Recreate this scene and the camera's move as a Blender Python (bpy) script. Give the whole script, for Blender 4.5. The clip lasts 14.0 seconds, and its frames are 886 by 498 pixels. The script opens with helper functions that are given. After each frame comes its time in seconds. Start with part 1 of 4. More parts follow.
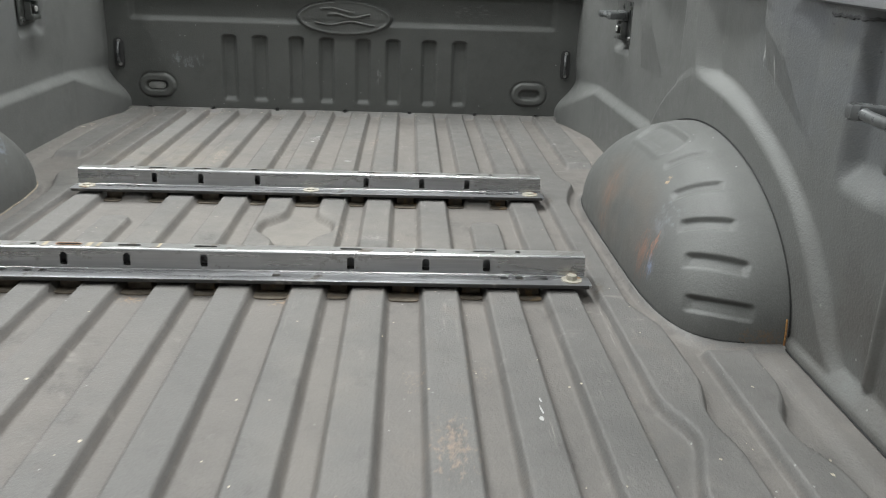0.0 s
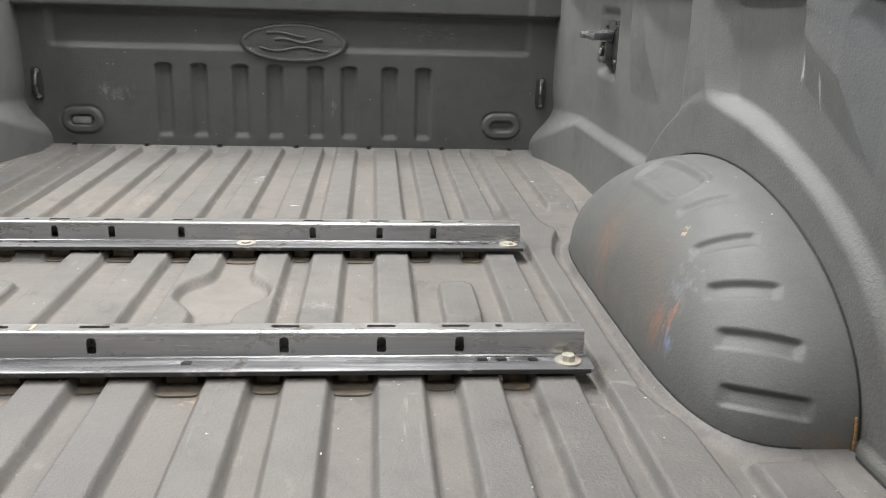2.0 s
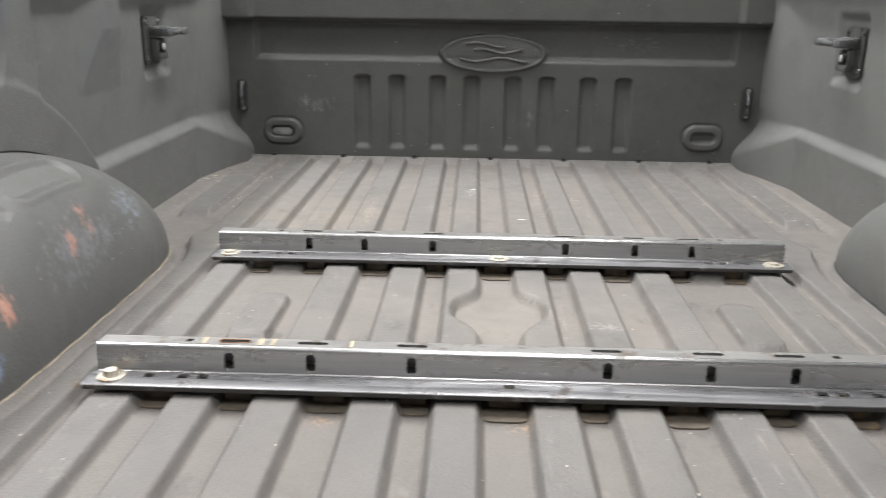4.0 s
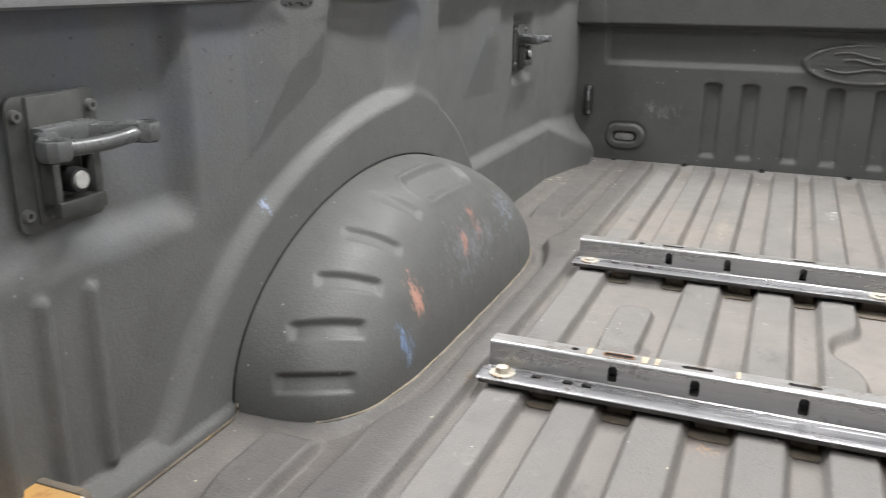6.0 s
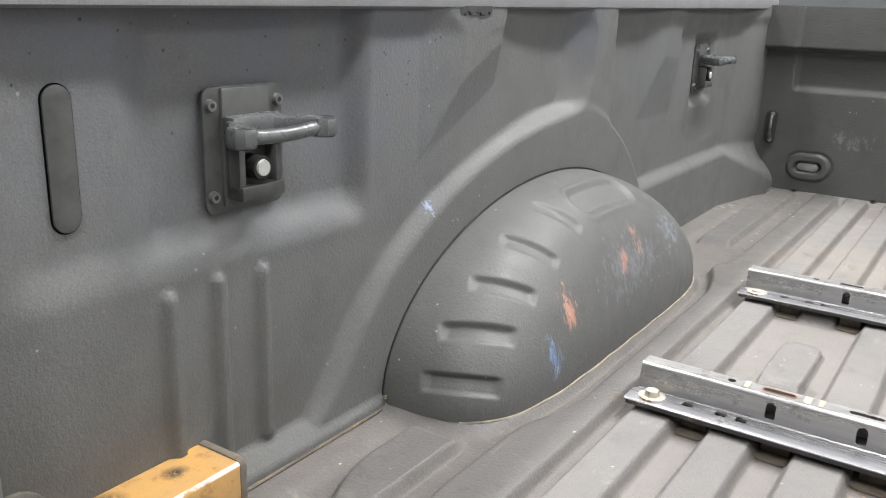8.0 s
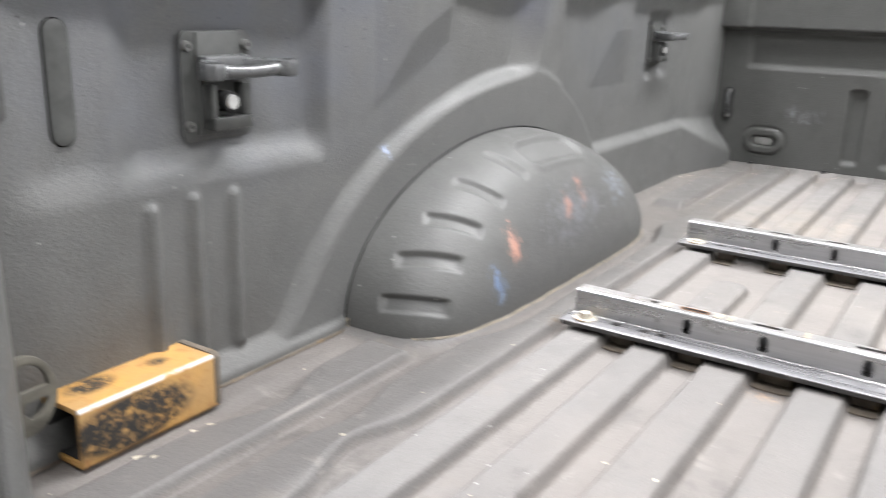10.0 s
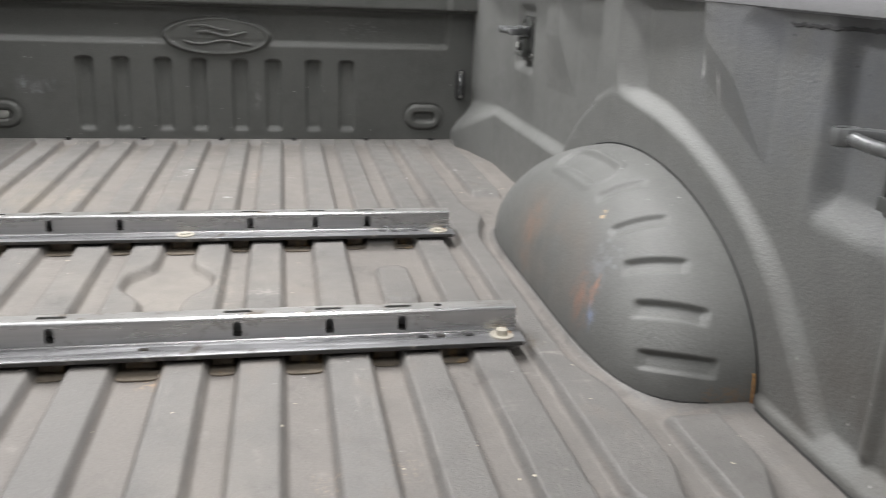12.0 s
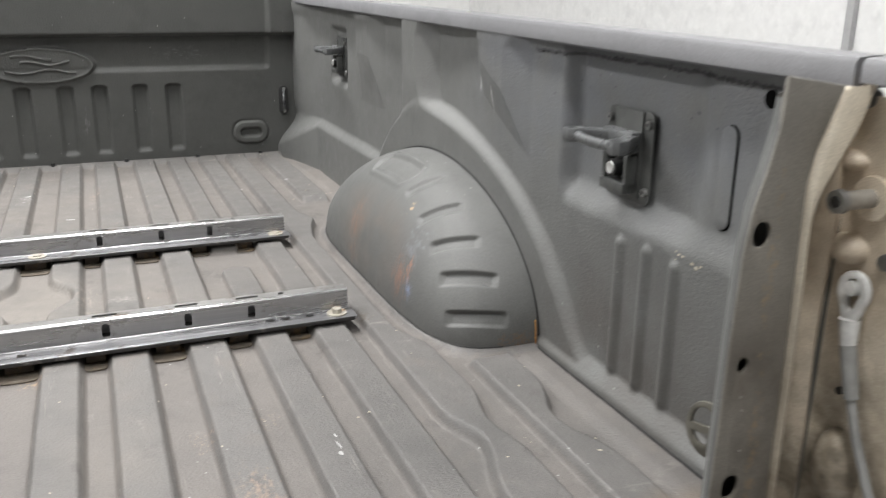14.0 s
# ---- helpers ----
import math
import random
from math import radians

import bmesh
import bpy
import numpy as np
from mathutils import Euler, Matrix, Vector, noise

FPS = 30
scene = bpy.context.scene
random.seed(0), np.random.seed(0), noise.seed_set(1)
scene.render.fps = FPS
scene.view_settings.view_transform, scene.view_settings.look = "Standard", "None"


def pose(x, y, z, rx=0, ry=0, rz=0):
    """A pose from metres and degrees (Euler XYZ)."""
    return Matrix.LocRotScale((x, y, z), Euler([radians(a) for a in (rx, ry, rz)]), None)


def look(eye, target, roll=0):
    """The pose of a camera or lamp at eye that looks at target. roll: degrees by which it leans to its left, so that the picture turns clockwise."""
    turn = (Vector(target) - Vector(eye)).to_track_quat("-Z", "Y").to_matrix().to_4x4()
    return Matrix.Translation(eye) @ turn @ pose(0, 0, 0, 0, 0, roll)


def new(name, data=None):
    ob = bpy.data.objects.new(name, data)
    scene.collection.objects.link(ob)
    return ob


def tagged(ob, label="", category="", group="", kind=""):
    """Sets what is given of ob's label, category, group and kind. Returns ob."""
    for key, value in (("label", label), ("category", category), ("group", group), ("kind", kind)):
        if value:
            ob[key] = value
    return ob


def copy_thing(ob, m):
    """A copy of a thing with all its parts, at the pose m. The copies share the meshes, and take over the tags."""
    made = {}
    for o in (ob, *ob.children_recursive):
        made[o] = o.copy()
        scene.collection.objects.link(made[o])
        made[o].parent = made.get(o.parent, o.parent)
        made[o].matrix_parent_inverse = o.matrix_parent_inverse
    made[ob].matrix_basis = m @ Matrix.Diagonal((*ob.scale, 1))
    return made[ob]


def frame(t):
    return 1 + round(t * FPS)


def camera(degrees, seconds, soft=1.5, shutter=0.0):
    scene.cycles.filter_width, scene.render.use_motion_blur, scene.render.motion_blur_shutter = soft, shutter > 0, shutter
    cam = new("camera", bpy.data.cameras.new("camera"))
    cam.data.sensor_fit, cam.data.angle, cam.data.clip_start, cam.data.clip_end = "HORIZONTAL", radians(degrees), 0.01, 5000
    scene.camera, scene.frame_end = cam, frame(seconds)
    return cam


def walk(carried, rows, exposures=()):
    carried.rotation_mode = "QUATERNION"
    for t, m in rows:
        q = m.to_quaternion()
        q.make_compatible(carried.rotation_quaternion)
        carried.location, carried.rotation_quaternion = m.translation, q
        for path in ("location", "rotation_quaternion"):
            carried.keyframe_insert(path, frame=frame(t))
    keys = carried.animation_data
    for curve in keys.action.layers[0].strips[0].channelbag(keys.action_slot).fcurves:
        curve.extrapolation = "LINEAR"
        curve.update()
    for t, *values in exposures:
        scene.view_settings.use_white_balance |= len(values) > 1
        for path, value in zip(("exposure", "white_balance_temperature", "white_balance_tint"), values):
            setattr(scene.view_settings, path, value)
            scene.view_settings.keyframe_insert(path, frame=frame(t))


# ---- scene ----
cam = camera(55.7, 14.0, soft=1.0, shutter=0.45)
PATH = [
    (0, (0.226, -1.392, 0.56), (0.318, 0.492, -0.107), 2.0),
    (0.5, (0.277, -1.276, 0.538), (0.37, 0.609, -0.124), 2.0),
    (1, (0.331, -1.213, 0.54), (0.41, 0.675, -0.116), 1.6),
    (1.5, (0.297, -1.133, 0.536), (0.4, 0.769, -0.075), 1.7),
    (2, (0.254, -1.064, 0.509), (0.418, 0.839, -0.085), 1.7),
    (2.2, (0.221, -1.043, 0.502), (0.413, 0.86, -0.085), 1.7),
    (4.3, (-0.088, -0.999, 0.501), (-0.25, 0.909, -0.077), 0.3),
    (4.5, (-0.109, -1.007, 0.509), (-0.341, 0.892, -0.074), -0.0),
    (5, (-0.154, -1.019, 0.522), (-0.568, 0.847, -0.068), 0.1),
    (5.5, (-0.174, -1.038, 0.538), (-0.749, 0.783, -0.059), 0.4),
    (6, (-0.196, -1.044, 0.541), (-0.914, 0.723, -0.059), 0.4),
    (6.5, (-0.217, -1.049, 0.54), (-1.053, 0.667, -0.058), 0.8),
    (7, (-0.22, -1.054, 0.538), (-1.155, 0.609, -0.058), 1.2),
    (7.5, (-0.218, -1.052, 0.538), (-1.226, 0.574, -0.046), 2.3),
    (7.7, (-0.205, -1.048, 0.537), (-1.24, 0.564, -0.039), 2.3),
    (9.8, (-0.085, -1.139, 0.482), (-1.193, 0.429, -0.078), 1.2),
    (10, (-0.044, -1.152, 0.482), (-1.093, 0.453, -0.086), 1.8),
    (10.5, (0.039, -1.186, 0.496), (-0.658, 0.594, -0.091), 2.1),
    (11, (0.103, -1.201, 0.52), (-0.191, 0.685, -0.078), 2.2),
    (11.5, (0.151, -1.18, 0.531), (0.228, 0.726, -0.069), 2.4),
    (12, (0.205, -1.151, 0.533), (0.57, 0.717, -0.082), 2.2),
    (12.5, (0.225, -1.135, 0.546), (0.785, 0.68, -0.08), 2.2),
    (13, (0.218, -1.136, 0.547), (0.879, 0.644, -0.081), 1.0),
    (13.5, (0.162, -1.23, 0.556), (0.871, 0.533, -0.07), 0.3),
    (13.7, (0.138, -1.315, 0.565), (0.854, 0.444, -0.06), 0.4),
    (14, (0.153, -1.411, 0.591), (0.885, 0.353, -0.006), 0.6),
]
EXPOSURES = ((0.0, -0.60, 6330, 5), (0.5, -0.50, 6330, 6), (1.0, -0.40, 6450, 8), (2.0, -0.32, 6500, 9), (4.5, -0.28, 6500, 10), (7.5, -0.04, 6450, 10), (9.8, 0.38, 6360, 12), (10.2, 0.24, 6360, 12), (11.0, -0.24, 6400, 11), (12.5, -0.30, 6500, 10), (14.0, -0.28, 6500, 10))
walk(cam, [(t, look(eye, target, roll)) for t, eye, target, roll in PATH], EXPOSURES)

# ---- world and lamps: a windowless garage, unseen strips over the truck, two added fills ----
world = bpy.data.worlds.new("world")
world.use_nodes = True
world.node_tree.nodes["Background"].inputs[0].default_value = (0.75, 0.78, 0.82, 1)
world.node_tree.nodes["Background"].inputs[1].default_value = 0.05
scene.world = world


def unseen_light(x, y, z, sx, sy, watts):
    data = bpy.data.lights.new("unseen_lamp", "AREA")
    data.shape, data.size, data.size_y, data.energy = "RECTANGLE", sx, sy, watts
    data.color = (0.995, 0.99, 0.985)
    ob = new("unseen_lamp", data)
    ob.matrix_world = pose(x, y, z)
    return ob


# the strip at x = 3.0 is added to whiten the east wall
for lx, ly, long, watts in ((-2.0, 1.5, 2.8, 240), (3.0, 1.4, 4.4, 96), (0.12, 1.4, 2.8, 188)):
    unseen_light(lx, ly, 3.0, 0.3, long, watts)
# added fill that brightens the rear post and jamb
unseen_light(0.20, -1.9, 3.0, 0.3, 1.25, 84)


# ---- materials ----
def material(name):
    m = bpy.data.materials.new(name)
    m.use_nodes = True
    t = m.node_tree
    return m, t, t.nodes["Principled BSDF"]


def node(t, kind, **values):
    n = t.nodes.new(kind)
    for k, v in values.items():
        n.inputs[k].default_value = v
    return n


def noise_tex(t, co, scale, detail=3.0, rough=0.55, stretch=None):
    n = node(t, "ShaderNodeTexNoise", Scale=scale, Detail=detail, Roughness=rough)
    if stretch:
        mp = t.nodes.new("ShaderNodeMapping")
        mp.inputs["Scale"].default_value = stretch
        t.links.new(co, mp.inputs["Vector"])
        co = mp.outputs["Vector"]
    t.links.new(co, n.inputs["Vector"])
    return n.outputs["Fac"]


def ramp(t, fac, lo, hi, a=0.0, b=1.0):
    n = node(t, "ShaderNodeMapRange")
    n.inputs["From Min"].default_value, n.inputs["From Max"].default_value = lo, hi
    n.inputs["To Min"].default_value, n.inputs["To Max"].default_value = a, b
    t.links.new(fac, n.inputs["Value"])
    return n.outputs["Result"]


def math_node(t, op, a, b):
    n = t.nodes.new("ShaderNodeMath")
    n.operation = op
    for k, v in enumerate((a, b)):
        if isinstance(v, (int, float)):
            n.inputs[k].default_value = v
        else:
            t.links.new(v, n.inputs[k])
    return n.outputs[0]


def mix(t, fac, a, b):
    n = t.nodes.new("ShaderNodeMix")
    n.data_type = "RGBA"
    if isinstance(fac, (int, float)):
        n.inputs[0].default_value = fac
    else:
        t.links.new(fac, n.inputs[0])
    for k, v in ((6, a), (7, b)):
        if isinstance(v, tuple):
            n.inputs[k].default_value = (*v, 1)
        else:
            t.links.new(v, n.inputs[k])
    return n.outputs[2]


def bump(t, bsdf, height, strength, distance):
    n = node(t, "ShaderNodeBump", Strength=strength, Distance=distance)
    t.links.new(height, n.inputs["Height"])
    t.links.new(n.outputs[0], bsdf.inputs["Normal"])


def coords(t):
    return t.nodes.new("ShaderNodeTexCoord").outputs["Object"]


def blob(t, co, centre, size, edge=0.5):
    """1 inside an ellipsoid round centre, fading to 0."""
    mp = t.nodes.new("ShaderNodeMapping")
    mp.vector_type = "TEXTURE"
    mp.inputs["Location"].default_value, mp.inputs["Scale"].default_value = centre, size
    t.links.new(co, mp.inputs["Vector"])
    ln = t.nodes.new("ShaderNodeVectorMath")
    ln.operation = "LENGTH"
    t.links.new(mp.outputs["Vector"], ln.inputs[0])
    return ramp(t, ln.outputs["Value"], edge, 1.0, 1.0, 0.0)


def bed_paint(name, base, dust, rough=0.55, dustiness=0.5, scuffs=(), grain=0.5, chips=0.0, specks=(), tints=(), gain=0.25, scratch=0.0, pebble=1.0):
    """Sprayed, grained grey paint with dust, faint scratches and scuffs of other paint."""
    m, t, b = material(name)
    co = coords(t)
    big = noise_tex(t, co, 4.0, 5.0, 0.6)
    mid = noise_tex(t, co, 26.0, 4.0, 0.6)
    col = mix(t, ramp(t, big, 0.35, 0.7, 0.0, dustiness), base, dust)
    col = mix(t, ramp(t, mid, 0.4, 0.75, 0.0, 0.22), col, tuple(v * 1.5 for v in base))
    dark = tuple(v * 0.72 for v in base)
    col = mix(t, ramp(t, noise_tex(t, co, 11.0, 7.0, 0.72), 0.50, 0.70, 0.0, 0.55), col, dark)
    col = mix(t, ramp(t, noise_tex(t, co, 520.0, 2.0, 0.6), 0.35, 0.65, 0.0, 0.48), col, tuple(v * 0.58 for v in base))
    # ovals of dust and stain, and of shade and sheen put into the colour
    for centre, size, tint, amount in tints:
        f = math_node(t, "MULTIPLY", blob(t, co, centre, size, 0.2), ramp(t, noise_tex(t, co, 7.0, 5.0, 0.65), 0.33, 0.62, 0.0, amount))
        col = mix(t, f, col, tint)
    if scratch:
        for sc, st in ((70.0, (1, 0.05, 1)), (38.0, (0.12, 0.35, 1))):
            f = ramp(t, noise_tex(t, co, sc, 4.0, 0.7, st), 0.62, 0.70, 0.0, scratch)
            f = math_node(t, "MULTIPLY", f, ramp(t, noise_tex(t, co, 5.0, 3.0), 0.48, 0.6))
            col = mix(t, f, col, (0.30, 0.28, 0.255))
        for sc, lo, tint, amount in ((9.0, 0.57, (0.162, 0.142, 0.126), 0.45), (13.0, 0.58, (0.075, 0.07, 0.066), 0.6), (23.0, 0.62, (0.25, 0.235, 0.215), 0.5)):
            col = mix(t, ramp(t, noise_tex(t, co, sc, 7.0, 0.7, (1, 0.55, 1)), lo, lo + 0.10, 0.0, amount), col, tint)
    if chips:
        v = node(t, "ShaderNodeTexVoronoi", Scale=38.0)
        t.links.new(co, v.inputs["Vector"])
        gate = ramp(t, noise_tex(t, co, 6.0, 2.0), 0.5, 0.62)
        col = mix(t, math_node(t, "MULTIPLY", ramp(t, v.outputs["Distance"], 0.05, 0.08, chips, 0.0), gate), col, (0.5, 0.5, 0.48))
    for centre, size in specks:
        v = node(t, "ShaderNodeTexVoronoi", Scale=60.0)
        t.links.new(co, v.inputs["Vector"])
        gate = math_node(t, "MULTIPLY", blob(t, co, centre, size, 0.7), ramp(t, noise_tex(t, co, 17.0, 2.0), 0.44, 0.49))
        col = mix(t, math_node(t, "MULTIPLY", ramp(t, v.outputs["Distance"], 0.07, 0.13, 0.9, 0.0), gate), col, (0.025, 0.025, 0.026))
    for centre, size, tint, stretch in scuffs:
        near = blob(t, co, centre, size, 0.0)
        both = math_node(t, "ADD", noise_tex(t, co, 120.0, 5.0, 0.7, stretch), math_node(t, "MULTIPLY", near, gain))
        streak = ramp(t, both, 0.60, 0.76, 0.0, 0.85)
        col = mix(t, math_node(t, "MULTIPLY", streak, ramp(t, near, 0.0, 0.15)), col, tint)
    t.links.new(col, b.inputs["Base Color"])
    fine = noise_tex(t, co, 430.0, 2.0, 0.5)
    coarse = noise_tex(t, co, 190.0, 2.5, 0.5)
    bump(t, b, math_node(t, "ADD", math_node(t, "MULTIPLY", fine, 0.6), math_node(t, "MULTIPLY", coarse, pebble)), grain, 0.0022)
    t.links.new(ramp(t, mid, 0.3, 0.7, rough - 0.07, rough + 0.1), b.inputs["Roughness"])
    b.inputs["Specular IOR Level"].default_value = 0.42
    return m


GREY = (0.132, 0.134, 0.129)
WALL = bed_paint("grained_grey_paint_shaded", GREY, (0.160, 0.160, 0.155), 0.5, 0.5, (
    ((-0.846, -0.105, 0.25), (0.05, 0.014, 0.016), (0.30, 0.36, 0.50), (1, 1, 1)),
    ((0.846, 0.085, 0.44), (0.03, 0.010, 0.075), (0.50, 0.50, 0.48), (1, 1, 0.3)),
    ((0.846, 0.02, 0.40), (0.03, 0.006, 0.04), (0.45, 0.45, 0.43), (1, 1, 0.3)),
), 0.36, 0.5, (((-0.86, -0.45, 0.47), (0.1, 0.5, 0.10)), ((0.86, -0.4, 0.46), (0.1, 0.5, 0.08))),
    # dark bands along the top: shade under the caps, painted in
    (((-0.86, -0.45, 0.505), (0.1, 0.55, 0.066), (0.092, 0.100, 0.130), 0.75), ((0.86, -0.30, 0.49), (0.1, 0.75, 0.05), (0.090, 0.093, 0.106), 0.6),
     # bluish ovals paint a cool sheen; the low right one paints dimmer light
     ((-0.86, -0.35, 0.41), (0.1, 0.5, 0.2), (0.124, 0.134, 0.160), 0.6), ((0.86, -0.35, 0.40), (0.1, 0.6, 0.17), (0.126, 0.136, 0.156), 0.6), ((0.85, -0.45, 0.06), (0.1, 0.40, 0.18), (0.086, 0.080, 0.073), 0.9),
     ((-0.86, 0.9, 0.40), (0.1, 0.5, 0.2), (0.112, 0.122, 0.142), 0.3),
     # rear flank of the upright, coloured darker for its weak light
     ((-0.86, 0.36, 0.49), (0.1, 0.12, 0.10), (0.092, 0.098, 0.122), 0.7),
     # left foot: brown grime, deepened where less light reaches the wall
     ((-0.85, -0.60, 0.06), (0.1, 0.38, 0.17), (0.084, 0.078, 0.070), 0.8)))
PATCHES = (
    ((0.213, 1.20, 0.0), (0.030, 0.075, 0.03), (0.34, 0.32, 0.29), (1, 0.5, 1)), ((-0.055, 1.20, 0.0), (0.030, 0.05, 0.03), (0.30, 0.29, 0.27), (1, 0.5, 1)),
    ((0.17, 0.25, 0.0), (0.06, 0.03, 0.03), (0.32, 0.30, 0.27), (1, 2, 1)), ((0.29, -0.52, 0.0), (0.04, 0.10, 0.03), (0.26, 0.20, 0.155), (1, 0.5, 1)),
    ((0.578, 0.005, 0.0), (0.022, 0.045, 0.03), (0.085, 0.07, 0.05), (1, 1, 1)), ((-0.578, 0.0, 0.0), (0.022, 0.04, 0.03), (0.12, 0.09, 0.06), (1, 1, 1)), ((0.575, 0.56, 0.0), (0.018, 0.035, 0.03), (0.09, 0.075, 0.06), (1, 1, 1)),
    ((0.34, -0.30, 0.0), (0.03, 0.05, 0.03), (0.28, 0.23, 0.18), (1, 1, 1)), ((-0.30, 0.95, 0.0), (0.03, 0.2, 0.03), (0.27, 0.23, 0.19), (1, 0.3, 1)),
    ((0.0, 0.06, 0.0), (0.05, 0.06, 0.03), (0.30, 0.24, 0.18), (1, 1, 1)), ((0.24, -0.33, 0.0), (0.025, 0.05, 0.03), (0.34, 0.26, 0.20), (2, 1, 1)), ((0.02, -0.05, -0.015), (0.035, 0.035, 0.03), (0.30, 0.22, 0.15), (1, 1, 1)),
    ((-0.24, -0.05, -0.015), (0.035, 0.028, 0.03), (0.26, 0.18, 0.12), (1, 1, 1)), ((0.23, 0.60, -0.015), (0.035, 0.10, 0.03), (0.30, 0.21, 0.14), (1, 1, 1)), ((0.12, 1.22, 0.0), (0.03, 0.10, 0.03), (0.33, 0.26, 0.21), (1, 0.5, 1)), ((0.10, 0.30, 0.0), (0.03, 0.14, 0.03), (0.30, 0.27, 0.23), (1, 0.4, 1)),
)
DUST_AND_SHADE = (
    ((0.0, 0.31, -0.015), (0.10, 0.26, 0.05), (0.22, 0.20, 0.175), 0.6), ((0.12, -0.35, 0.0), (0.10, 0.40, 0.05), (0.185, 0.168, 0.15), 0.6),
    ((-0.30, -0.40, 0.0), (0.25, 0.40, 0.05), (0.18, 0.16, 0.145), 0.6), ((0.0, 1.0, 0.0), (0.5, 0.45, 0.05), (0.18, 0.162, 0.145), 0.6),
    # the right rear oval puts the floor's fall-off of light into the colour
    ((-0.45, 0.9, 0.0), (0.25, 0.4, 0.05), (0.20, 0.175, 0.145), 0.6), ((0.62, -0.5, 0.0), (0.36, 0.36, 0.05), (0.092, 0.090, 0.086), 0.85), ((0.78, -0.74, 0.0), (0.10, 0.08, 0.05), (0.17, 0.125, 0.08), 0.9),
    # sandy dust between the rails, paler to brighten that stretch of floor
    ((0.0, 0.30, -0.012), (0.62, 0.25, 0.05), (0.205, 0.187, 0.168), 0.8),
    # left rear oval and strip along the front rail, both darker
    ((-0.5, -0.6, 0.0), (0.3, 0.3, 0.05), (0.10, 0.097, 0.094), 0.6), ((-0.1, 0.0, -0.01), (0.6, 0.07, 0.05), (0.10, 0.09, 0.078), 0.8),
)
FLOOR = bed_paint("worn_grey_floor_paint", (0.136, 0.1300, 0.1240), (0.178, 0.168, 0.158), 0.55, 0.7, PATCHES, 0.5, 0.8, (), DUST_AND_SHADE, 0.2, 0.5)
DUSTY = bed_paint("dusty_floor_paint", (0.150, 0.1385, 0.129), (0.192, 0.174, 0.158), 0.62, 0.8, PATCHES, 0.5, 0.6, (), DUST_AND_SHADE, 0.2, 0.5)
# the walls' grey lowered in colour for the shade on the headboard
HEAD = bed_paint("headboard_shaded_grey_paint", (0.072, 0.074, 0.070), (0.10, 0.10, 0.095), 0.5, 0.5, (
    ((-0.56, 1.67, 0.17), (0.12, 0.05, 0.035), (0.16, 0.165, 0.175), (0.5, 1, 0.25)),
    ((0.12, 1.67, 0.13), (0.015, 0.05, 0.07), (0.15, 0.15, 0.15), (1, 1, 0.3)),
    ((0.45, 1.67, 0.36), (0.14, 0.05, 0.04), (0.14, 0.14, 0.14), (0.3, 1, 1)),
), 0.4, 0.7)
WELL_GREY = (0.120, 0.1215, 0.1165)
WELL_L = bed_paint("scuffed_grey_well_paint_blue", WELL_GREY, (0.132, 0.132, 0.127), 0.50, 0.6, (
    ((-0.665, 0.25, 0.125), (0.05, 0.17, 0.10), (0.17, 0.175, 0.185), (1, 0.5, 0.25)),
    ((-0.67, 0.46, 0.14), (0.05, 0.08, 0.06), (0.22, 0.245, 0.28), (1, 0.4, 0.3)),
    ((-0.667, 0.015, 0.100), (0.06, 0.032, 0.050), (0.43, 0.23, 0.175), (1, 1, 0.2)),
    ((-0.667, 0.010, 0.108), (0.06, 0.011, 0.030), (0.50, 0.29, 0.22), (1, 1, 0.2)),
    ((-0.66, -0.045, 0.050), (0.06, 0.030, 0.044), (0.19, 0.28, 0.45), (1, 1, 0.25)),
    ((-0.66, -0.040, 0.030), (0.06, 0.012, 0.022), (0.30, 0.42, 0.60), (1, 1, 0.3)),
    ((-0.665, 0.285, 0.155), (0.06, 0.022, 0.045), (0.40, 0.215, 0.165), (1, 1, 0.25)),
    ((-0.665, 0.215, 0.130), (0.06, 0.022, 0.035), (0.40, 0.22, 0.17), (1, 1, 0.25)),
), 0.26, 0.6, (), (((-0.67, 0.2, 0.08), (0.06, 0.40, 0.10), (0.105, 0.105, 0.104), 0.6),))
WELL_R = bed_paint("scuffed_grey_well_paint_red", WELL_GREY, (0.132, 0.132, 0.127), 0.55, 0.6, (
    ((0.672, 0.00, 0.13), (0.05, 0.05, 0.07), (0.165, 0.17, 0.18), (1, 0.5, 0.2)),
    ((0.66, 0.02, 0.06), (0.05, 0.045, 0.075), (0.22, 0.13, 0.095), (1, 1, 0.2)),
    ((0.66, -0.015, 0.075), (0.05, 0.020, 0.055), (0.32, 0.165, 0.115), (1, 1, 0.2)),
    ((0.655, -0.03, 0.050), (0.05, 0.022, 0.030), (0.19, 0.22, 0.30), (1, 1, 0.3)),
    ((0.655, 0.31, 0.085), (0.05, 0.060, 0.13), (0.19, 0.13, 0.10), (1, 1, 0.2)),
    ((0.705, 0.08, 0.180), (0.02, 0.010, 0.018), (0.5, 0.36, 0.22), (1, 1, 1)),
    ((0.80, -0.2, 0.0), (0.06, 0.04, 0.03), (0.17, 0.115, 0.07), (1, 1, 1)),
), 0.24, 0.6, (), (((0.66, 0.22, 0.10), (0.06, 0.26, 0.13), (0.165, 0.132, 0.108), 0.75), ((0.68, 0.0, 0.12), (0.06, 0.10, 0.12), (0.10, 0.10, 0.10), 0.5)))


